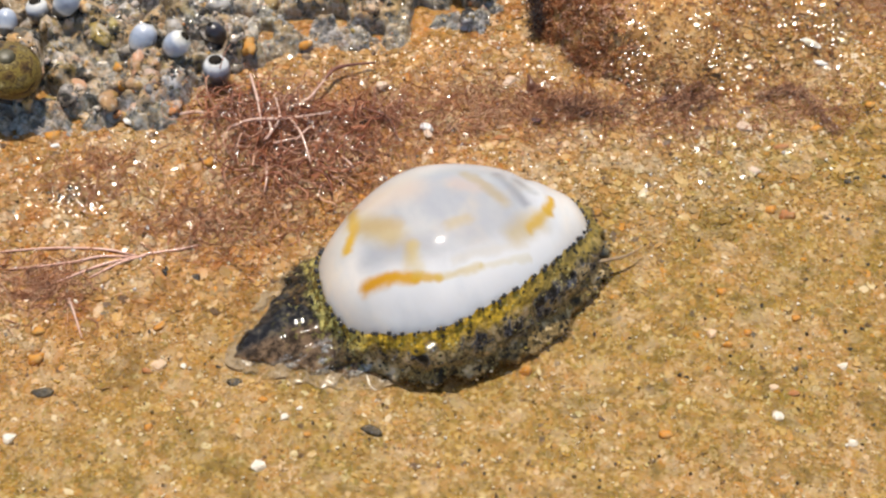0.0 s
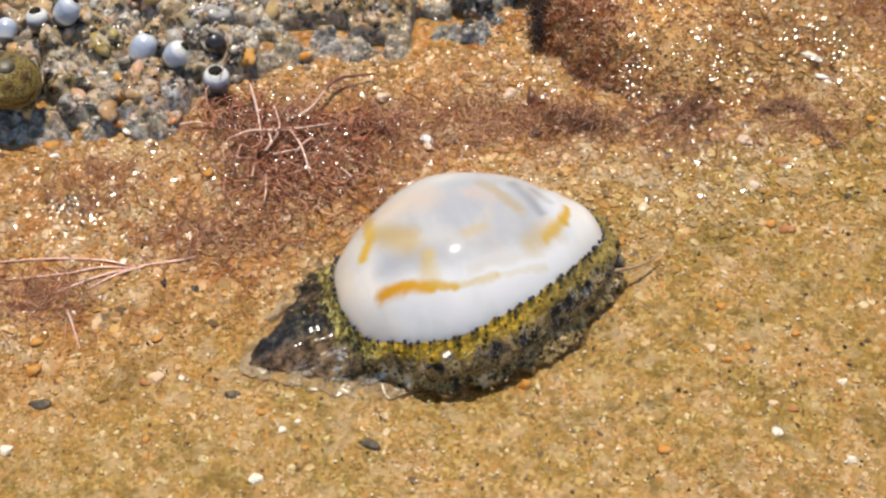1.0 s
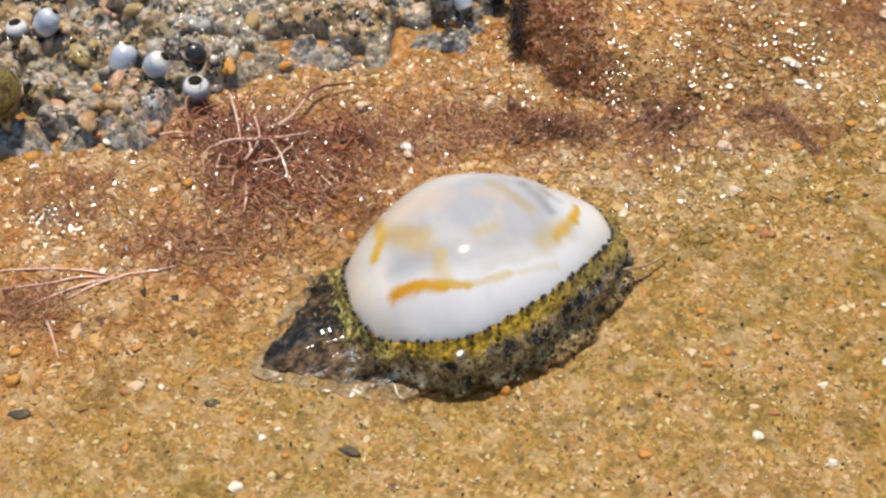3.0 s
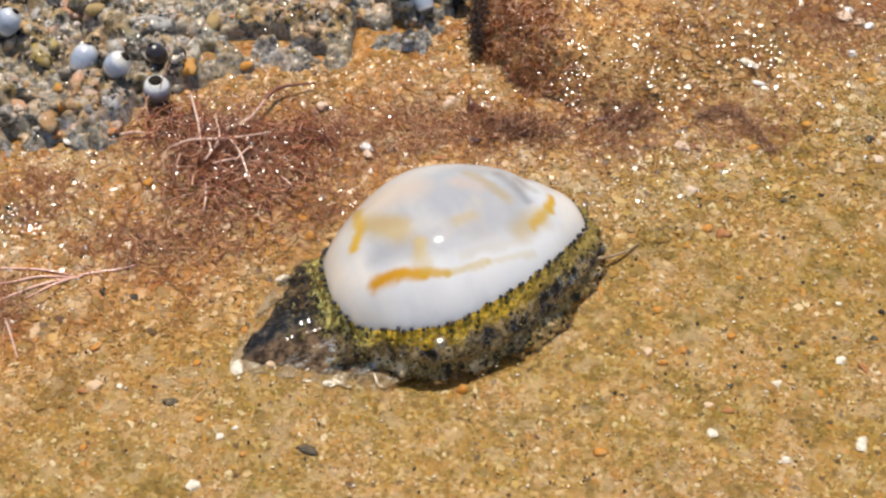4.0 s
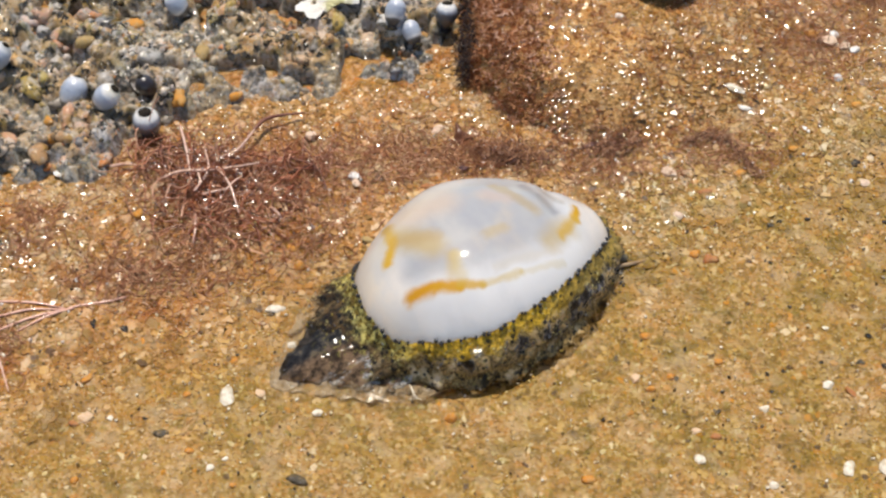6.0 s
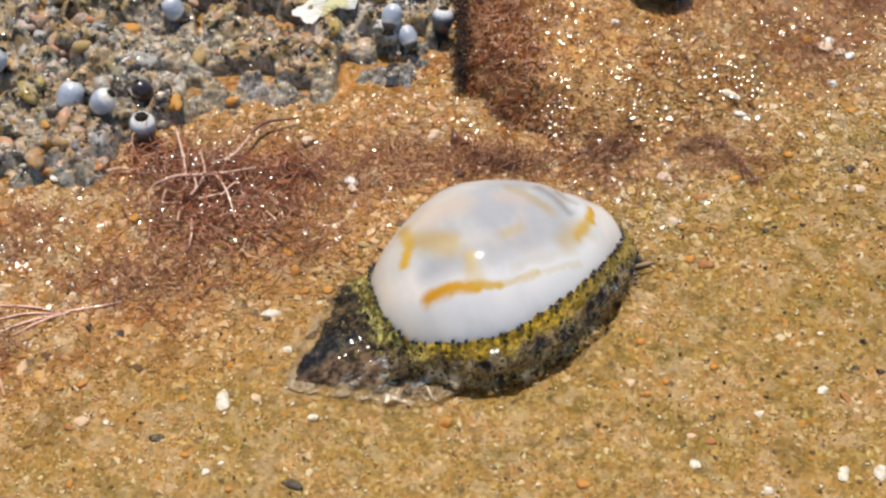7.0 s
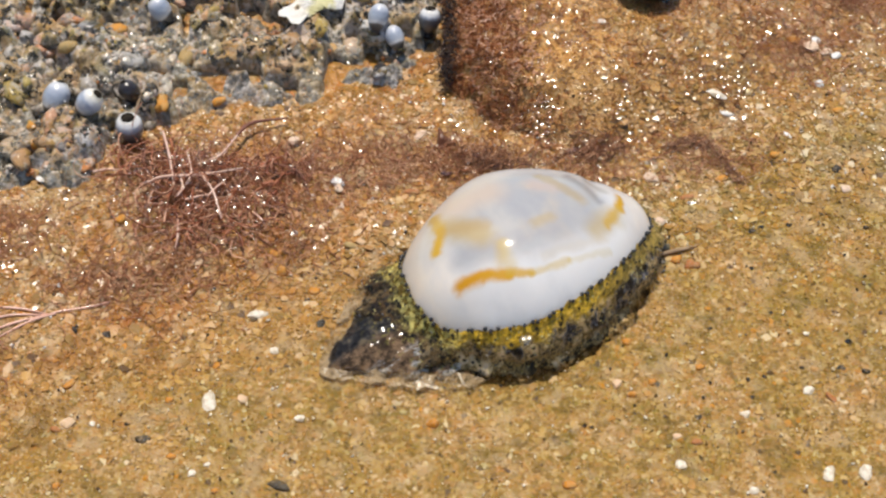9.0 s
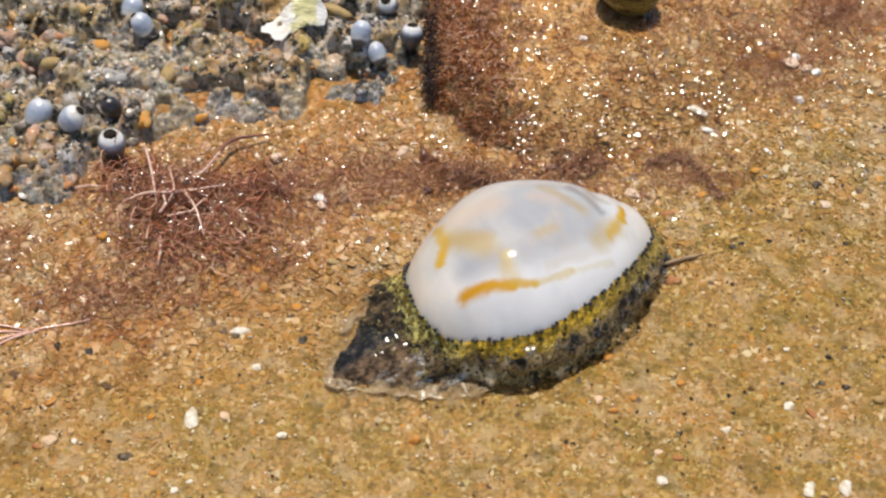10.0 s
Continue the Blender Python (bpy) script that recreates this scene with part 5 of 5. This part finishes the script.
    m = (boulder_r(x, y) < 1.06) & (rng.random(n) < 0.20 + 0.45 * smooth(0.0, 0.4, vnoise(x, y, 2.4)) + 0.95 * smooth(13, 5, x) + 0.8 * smooth(0.5, 0.1, boulder_in(x, y)) * smooth(21, 13, x))
    x, y = np.repeat(x[m], 7), np.repeat(y[m], 7)
    n = len(x)
    dx, dy = rng.normal(size=n), rng.normal(size=n)
    ways = np.stack([dx, dy - 0.35, 0.5 + 0.9 * rng.random(n)], -1)
    hair = strands("turf", TURF_HAIR, np.stack([x + 0.10 * dx, y + 0.10 * dy, boulder_z(x, y) - 0.08], -1), ways, rng.uniform(0.45, 1.35, n), rng.uniform(0.028, 0.07, n), 5, 0.5, 0.06, floor=False)
    tagged(hair, "short bushy wet red-brown algal turf on the rock", "algae", kind="stuff")
    n = 430
    x, y = 3.0 + 9.5 * rng.random(n) ** 1.2, rng.uniform(12.5, 40, n)
    m = boulder_r(x, y) < 1.05
    x, y = np.repeat(x[m], 3), np.repeat(y[m], 3)
    n = len(x)
    ways = np.stack([rng.normal(size=n), rng.normal(size=n) - 0.4, 0.5 + 0.6 * rng.random(n)], -1)
    hair = strands("turf", PALE_TURF, np.stack([x, y, boulder_z(x, y) + 0.35], -1), ways, rng.uniform(0.5, 1.2, n), rng.uniform(0.045, 0.08, n), 6, 0.75, 0.05, floor=False)
    tagged(hair, "curled pale pink tips of algal turf on the rock", "algae", kind="stuff")
    n = 6000
    x, y = rng.uniform(8, 38, n), rng.uniform(10.5, 42, n)
    m = (boulder_r(x, y) < 1.1) & (rng.random(n) < 0.35 + 0.65 * smooth(-0.3, 0.3, vnoise(x, y, 3.0)))
    x, y = x[m], y[m]
    n = len(x)
    hair = strands("turf", GOLD_HAIR, np.stack([x, y, boulder_z(x, y) - 0.03], -1), np.stack([rng.normal(size=n), rng.normal(size=n) - 0.3, 0.4 + 0.3 * rng.random(n)], -1), rng.uniform(0.4, 1.4, n), rng.uniform(0.025, 0.055, n), 4, 0.45, 0.12, floor=False)
    tagged(hair, "fine golden-brown algal turf on the rock", "algae", kind="stuff")
    # weed in the cleft between ledge and rock, coloured near black for the shade there
    n = 900
    y = rng.uniform(19.5, 44, n)
    x = 3.55 + 0.06 * (y - 30) + rng.normal(size=n) * 0.45
    dark = strands("cleft_weed", CLEFT_SHADE, np.stack([x, y, 0.6 + 3.2 * rng.random(n)], -1), np.stack([rng.normal(size=n) * 0.4, rng.normal(size=n) * 0.6 - 0.5, 0.2 + 0.2 * rng.random(n)], -1), rng.uniform(0.6, 1.8, n), rng.uniform(0.05, 0.10, n), 5, 0.4, 0.1, floor=False)
    tagged(dark, "blackish weed strands standing for shade in the cleft beside the rock", "algae", kind="stuff")
    # thin brown fuzz on the sand round the tuft and along the foot of the rock
    spots = ((-20, -1.5, 8, 4.5, 420), (-20, 7.0, 8, 5.5, 900), (-11, 8, 8, 6, 620), (-3, 10.5, 6, 5, 360), (4.5, 10.0, 6.5, 3.6, 460), (16, 8.5, 8, 3.2, 260), (15, 12.0, 7, 1.5, 90), (-10.5, 0.5, 4, 3, 110), (-36, 1, 5, 4, 260), (27.0, 11.0, 7.0, 3.4, 220), (-38.5, -10.5, 4.5, 3.0, 420), (-26, -4, 6, 3, 300), (38, 26, 6, 7, 500), (45, 33, 5, 4, 500))
    x = np.concatenate([rng.normal(a, c * 0.5, k) for a, b, c, d, k in spots])
    y = np.concatenate([rng.normal(b, d * 0.5, k) for a, b, c, d, k in spots])
    n = len(x)
    ways = np.stack([rng.normal(size=n), rng.normal(size=n), 0.15 + 0.2 * rng.random(n)], -1)
    fuzz = strands("algae_fuzz", FILM_HAIR, np.stack([x, y, top_z(x, y) + 0.1], -1), ways, rng.uniform(1.0, 3.6, n), 0.03 + 0.045 * rng.random(n) ** 2, 8, 0.3, 0.04)
    tagged(fuzz, "thin brown algal fuzz lying on wet sand", "algae", kind="stuff")
    n = 200
    t = rng.random(n)
    x = np.interp(t, (0, 0.35, 0.6, 0.75, 1), (23.0, 25.6, 27.2, 28.2, 29.4)) + rng.normal(size=n) * 0.45
    y = np.interp(t, (0, 0.35, 0.6, 0.75, 1), (11.5, 12.7, 12.3, 10.5, 8.1)) + rng.normal(size=n) * 0.32
    clump = strands("algae_strand", BROWN_WEED, np.stack([x, y, top_z(x, y) + 0.15 + rng.random(n) * 0.6], -1), np.stack([rng.normal(size=n) * 0.2 + 1.0 - 0.5 * smooth(0.5, 0.7, t), rng.normal(size=n) * 0.2 + 0.5 - 1.9 * smooth(0.3, 0.7, t), 0.12 * np.ones(n)], -1), rng.uniform(0.7, 1.9, n), rng.uniform(0.025, 0.055, n), 6, 0.22, 0.05)
    tagged(clump, "dark brown curved strand of algae on sand", "algae", kind="stuff")
    n = 300
    t = rng.random(n)
    t = np.where(t < 0.4, rng.normal(0.3, 0.07, n), np.where(t < 0.85, rng.normal(0.85, 0.09, n), rng.random(n)))
    w = np.where(rng.random(n) < 0.45, 0.35, 0.8)
    x = np.interp(t, (0, 0.15, 0.4, 0.6, 1), (2.2, 4.0, 8.8, 13.0, 18.5)) + rng.normal(size=n) * w
    y = np.interp(t, (0, 0.15, 0.4, 0.6, 1), (13.0, 10.2, 9.8, 10.6, 12.0)) + rng.normal(size=n) * w
    clump = strands("algae_strand", BROWN_WEED, np.stack([x, y, top_z(x, y) + 0.1 + rng.random(n) * 0.6], -1), np.stack([rng.normal(size=n) + 0.5, rng.normal(size=n) * 0.6, 0.3 * np.ones(n)], -1), rng.uniform(1, 3.2, n), rng.uniform(0.04, 0.08, n), 7, 0.35, 0.05)
    tagged(clump, "purple-brown algae matted along the foot of a rock", "algae", kind="stuff")


# ---- chips and stones lying loose ----
def broken(count):
    """Templates of angular fragments: rounded lumps with flat breaks."""
    v, f = ball(2)
    made = []
    for k in range(count):
        r = np.random.default_rng(400 + k)
        w = v * [1, 0.8, 0.65]
        for _ in range(9):
            n = r.normal(size=3) * [1, 1, 0.7]
            n /= np.linalg.norm(n)
            over = np.maximum(0, w @ n - r.uniform(0.42, 0.72))
            w = w - over[:, None] * n * 0.96
        made.append(w * 1.2)
    return made, f


def build_chips():
    made, f = broken(12)
    worn = lumps(12, 2, 0.7)[0]
    kinds = {"w": ("shell_chip", WHITE_CHIP, "small white worn shell chip on sand", "shell chip"), "p": ("shell_chip", PINK_CHIP, "small pinkish shell chip on sand", "shell chip"),
             "o": ("stone_chip", ORANGE_CHIP, "small orange stone chip on sand", "stone"), "k": ("stone_chip", BLACK_CHIP, "small black stone on sand", "stone"),
             "r": ("stone_chip", RED_CHIP, "small red-brown stone chip on sand", "stone"),
             "d": ("weed_scrap", SCRAP, "dark purple scrap of wet weed on sand", "seaweed"),
             "g": ("stone_chip", GREY_CHIP, "small dark grey stone on sand", "stone"), "t": ("stone", TAN_CHIP, "small tan rounded pebble", "stone")}
    spots = "d 5.9 10.5 1.1 .5 -15|d 7.4 9.5 .8 .35 -10|d 2.9 8.4 .55 .4 10|d 4.8 9.9 .5 .35 60|d -23.4 5.4 .6 .35 0|d 14.6 11.5 .9 .35 5|d 16.4 11.7 .7 .3 -5|o 1.5 -17.7 .6 .55 0|w -13.3 -6.7 1.0 .5 20|w 28.3 18.2 1.3 .42 -42|w 29.4 16.4 .9 .3 -20|w 17.9 25.1 .6 .3 -30|o -26.1 3 .7 .6 60|w -7 7.4 .7 .4 -30|p .5 13.8 .8 .45 30|w 38.8 20.2 .5 .4 0|p -11.3 12.8 .85 .6 10|" \
        "w -33.9 8 .6 .35 0|o -40.4 6.2 .8 .6 0|w -40 5 .5 .3 0|g -36.8 -20.5 .9 .5 0|w -19.1 -26.8 .6 .5 0|w -38.5 -24.8 .6 .5 0|o -37.8 -17.4 .8 .6 20|o -38 -14.9 .6 .5 0|t -33.1 23.2 1.1 .8 10|" \
        "o -29.2 26.8 1.3 .85 -10|t -22.2 23.2 .9 1.3 0|o -34.3 11.1 .95 .7 0|o -23.6 15.8 .7 1.1 0|k -24.7 16.4 .4 .6 0|k 5.3 11.2 .6 .35 20|k -10.5 8.6 .7 .3 10|t -6.1 31.3 1.8 .9 -25|" \
        "k -23 8 .6 .4 0|o -35.3 13.3 .6 .5 0|p -13.5 21.8 .6 .8 0|o -18.5 17.8 .9 .6 20|w 41 24 .6 .4 20|t 40 -14 .7 .5 0|k 30.3 -6.9 .25 .2 0|p 38.7 25.4 .9 .7 10|p 40.1 24.5 .7 .5 30|w 39.4 26.2 .6 .45 0|" \
        "o 37.2 26.6 .7 .6 0|w 32.4 -14.5 .5 .4 20|w 26.9 -17 .5 .33 10|w 21.1 -21.9 .6 .4 -20|p 21 -19.2 .5 .3 0|w 32.8 -22.5 .9 .45 75|w 35.7 -22.5 .8 .5 60|w 26.7 -24 .4 .35 40|" \
        "p 16.7 -14.1 .7 .4 60|w 33 -9 .3 .2 0|k 25 -8.3 .25 .2 0|k 36.5 -9.8 .42 .3 40|k 37.4 -12.8 .35 .3 0|k 28.9 -13.3 .3 .22 -30|k 27.7 -15.3 .3 .24 20|g 22.9 -17.3 .4 .25 -10|k 20.3 -20.1 .28 .2 0|" \
        "k 14.3 -18.2 .25 .2 0|k 32.2 -12.4 .22 .18 0|k 27.5 -13.6 .25 .2 60|k 23.6 -15.5 .22 .2 0|g 35.4 -12.5 .4 .3 0|o 17.9 -9.7 .45 .4 0|o 17.8 -15.3 .5 .3 0|r 34.2 -15.3 .7 .3 -40|r 22.6 -19.7 .5 .4 0|" \
        "o 12.2 -23.7 .6 .5 0|o 19.5 -14 .4 .35 0|o 23.6 -12.4 .5 .4 10|w -16.7 -15.7 1.1 .55 100|w -9.2 -17.4 .5 .35 -20|w -11.7 -10.4 .55 .33 0|w -17.4 -22.5 .5 .33 30|p -14 -15.5 .5 .4 0|" \
        "w -16.3 -21.6 .3 .25 0|w -25.9 -17.6 .3 .25 60|o -28.3 -14 .65 .42 60|o -19.2 -20.8 .4 .4 0|r -28.8 -18.2 .45 .35 0|p -27.9 -17.6 .8 .45 25|o -20 -15.5 .4 .35 0|o -24.2 -10.3 .6 .3 80|" \
        "o -16.4 -12 .4 .35 0|o -15.5 -24 .35 .3 0|o -28 -23.5 .4 .35 0|k -28.5 -8.5 .55 .28 100|k -16.2 -11.4 .28 .2 -50|k -13.1 -11.3 .25 .18 -30|g -21.7 -19.2 .6 .4 0|g -10.5 -23.5 .95 .6 -20|" \
        "k -23.1 -17.7 .25 .2 0|g -13.7 -7.1 .45 .25 30|p 21.3 8.1 .85 .55 -30|o 28 8.3 .8 .45 0|r 24.6 6 .8 .35 0|o 33.3 11.5 .6 .5 0|o 22.8 -1 .65 .5 0|r 24.2 -1.5 .7 .6 20|o 39.9 16.5 .5 .4 0|" \
        "p 39.2 7.1 .6 .45 0|p 21.8 3.1 .55 .45 0|w 34.7 13.6 .55 .2 -50|k 30.6 17.3 .45 .25 -40|k 33.3 3 .35 .22 -20|g 30 2.3 .55 .3 0|k 30.8 2.7 .4 .3 0|k 34.7 4 .25 .2 0|k 40.3 2.9 .35 .3 0|" \
        "k 29.3 -2.1 .25 .2 0|p -6.9 6.6 .5 .3 -50|o -12.1 -0.3 .6 .5 0|o -11.6 -2.2 .6 .5 30|o -8.7 -4.1 .5 .45 0|r -0.3 6.4 .8 .5 0|t -5.6 0.4 .7 .5 0"
    for k, spot in enumerate(spots.split("|")):
        kind, x, y, a, b, turn = spot.split()
        x, y, a, b = float(x), float(y), float(a), float(b)
        name, mat, label, cat = kinds[kind]
        flat = 0.42 if kind in "wp" else 0.3 if kind == "d" else 0.7
        if kind in "okrgtd":
            a, b = a * 0.88, b * 0.88
        v = (worn if kind in "okrgtd" else made)[k % 12] * [a, b / 0.8, min(a, b) * flat / 0.65]
        ob = part(name, raw_mesh(name, v, tris=f), mat, smooth=kind in "okrgtd")
        z = float(top_z(x, y)) + (0.02 if kind in "okrgtd" else 0.3) * min(a, b) * flat + (0.4 if kind in "wp" and -25 < x < 0 and 4 < y < 15 else 0.15 if kind in "wp" and x > 5 and y > 15 else 0.3 if kind == "d" else 0.0)
        ob.matrix_world = pose(x * MM, y * MM, z * MM, rng.uniform(-14, 14), rng.uniform(-14, 14), float(turn))
        tagged(ob, label if ledge_depth(x, y) < 0.3 else label.replace(" on sand", " on the rock ledge"), cat)


def build_frond():
    """A small pointed frond that stands up from the sand."""
    me = leaf([(0.0, 1.5), (-0.55, 0.4), (-1.2, -0.9), (-0.2, -1.1), (1.1, -0.7), (0.6, 0.2)], 0.0, 0.4, 1.0, 0.25)
    ob = part("seaweed_frond", me, BROWN_WEED)
    ob.matrix_world = pose(2.6 * MM, 12.6 * MM, (float(top_z(2.6, 12.6)) + 0.45) * MM, 30, -12, 15) @ Matrix.Scale(0.8, 4)
    tagged(ob, "small pointed red-brown seaweed frond on wet sand", "seaweed")


def build_fragment():
    """A broken, curled oyster piece propped on the ledge."""
    m = Nodes("oyster_fragment", 0.4, Coat_Weight=0.4, Coat_Roughness=0.15)
    p = m.local()
    c = m.mix(m.span(m.noise(p, 0.5, 4), 0.4, 0.6), (0.80, 0.76, 0.68), (0.72, 0.66, 0.55))
    c = m.mix(m.span(m.math("ADD", p_x(m, p), m.math("MULTIPLY", m.noise(p, 0.7, 3), 2.0)), 0.6, 1.5, 0, 0.7), c, (0.56, 0.50, 0.12))
    c = m.mix(m.span(m.math("ADD", p_x(m, p), m.math("MULTIPLY", m.noise(p, 0.9, 3), 2.0)), 3.0, 3.6), c, (0.80, 0.77, 0.70))
    m.set(Base_Color=c)
    m.bump(m.noise(m.vec("MULTIPLY", p, (1, 2.5, 1)), 1.6, 4), 0.8, 0.3)
    o = [(-2.9, -1.6), (-2.2, -2.0), (-1.6, -3.0), (-0.8, -2.9), (-0.6, -1.7), (0.5, -0.9), (1.4, -0.3), (2.2, -0.2), (3.2, 0.5), (3.3, 1.6), (2.6, 2.9), (0.8, 3.0), (-0.6, 1.6), (-1.8, 0.2), (-2.8, -0.6)]
    o = smooth_path(o + [o[0]], 6)[:-1]
    o = o + 0.14 * np.stack([vnoise(o[:, 0] * 3, o[:, 1] * 3, 1), vnoise(o[:, 1] * 3, o[:, 0] * 3, 1)], -1)
    c = np.array([0.4, 0.4])
    rows = []
    for side, ks in ((1, np.linspace(1, 0.04, 8)), (-1, np.linspace(0.04, 1, 8))):
        for k in ks:
            e = c + (o - c) * k
            h = 0.5 * np.sin(e[:, 0] * 1.1 + e[:, 1]) * 0.5 + 0.10 * e[:, 1] ** 2 - 0.05 * e[:, 0] ** 2 + 0.2 * vnoise(e[:, 0] * 3, e[:, 1] * 3, 2)
            rows.append(np.column_stack([e, h + side * 0.18 * (1 - k ** 6)]))
    v = np.stack(rows, 1)
    ob = part("oyster_fragment", raw_mesh("oyster_fragment", v.reshape(-1, 3), grid_faces(len(o), len(rows), True)), m.mat)
    ob.matrix_world = pose(-10.4 * MM, 28.6 * MM, (float(top_z(-10.4, 28.6)) + 1.0) * MM, 14, 8, 0)
    tagged(ob, "broken white and yellow-green oyster fragment on the rock ledge", "shell fragment")


# ---- all of it ----
GROUND_OB = build_ground()
LEDGE_OB, ROCK_OB = build_rocks()
build_water()
build_film()
COWRIE, FEELER, FLAT_PARTS = build_cowrie()
build_snails()
build_fragment()
build_frond()
build_weeds(ROCK_OB)
build_chips()
build_drops()
build_grains()
build_pebbles(LEDGE_OB)
build_flakes(GROUND_OB)


def motions():
    rows = ((0, -4.42, -9.65, 0.00, 0.00, 20.10), (0.5, -3.81, -9.35, 0.00, 0.06, 20.14), (1, -3.13, -9.15, 0.00, 0.11, 20.17), (1.5, -2.54, -9.08, 0.00, 0.17, 20.21), (2, -1.99, -9.05, 0.00, 0.22, 20.25),
            (2.5, -1.33, -8.89, 0.00, 0.28, 20.29), (4, 0.80, -7.32, -0.11, 1.77, 21.98), (4.5, 1.66, -6.99, -0.16, 2.34, 22.62), (5, 2.30, -6.36, -0.20, 2.60, 23.27), (6.5, 5.00, -5.22, -0.35, 3.40, 25.20),
            (7, 5.76, -5.00, -0.35, 3.36, 25.17), (7.5, 6.69, -4.60, -0.35, 3.33, 25.14), (8, 7.66, -4.19, -0.35, 3.29, 25.11), (8.5, 8.60, -3.96, -0.35, 3.25, 25.09), (9, 9.50, -3.66, -0.35, 3.21, 25.06),
            (9.5, 10.42, -3.23, -0.35, 3.17, 25.03), (10, 11.34, -3.02, -0.35, 3.13, 25.00))
    walk(COWRIE, [(t, pose(x * MM, (y + 0.95) * MM, (z - 1.2) * MM, 0, ry, rz)) for t, x, y, z, ry, rz in rows])
    # the foot stays flat on the sand while the shell tips forward
    for low in FLAT_PARTS:
        walk(low, [(t, pose(-0.33 * MM, -0.89 * MM, (1.1 - z) * MM, 0, -ry, 0)) for t, x, y, z, ry, rz in rows])
    # the feeler reaches out as the animal goes
    walk(FEELER, [(t, pose((x - 0.33) * MM, -0.89 * MM, 1.2 * MM)) for t, x in ((0, -0.8), (2.5, -0.8), (5, -0.6), (7.5, 0.3), (8.5, 0.8), (10, 2.0))])


motions()
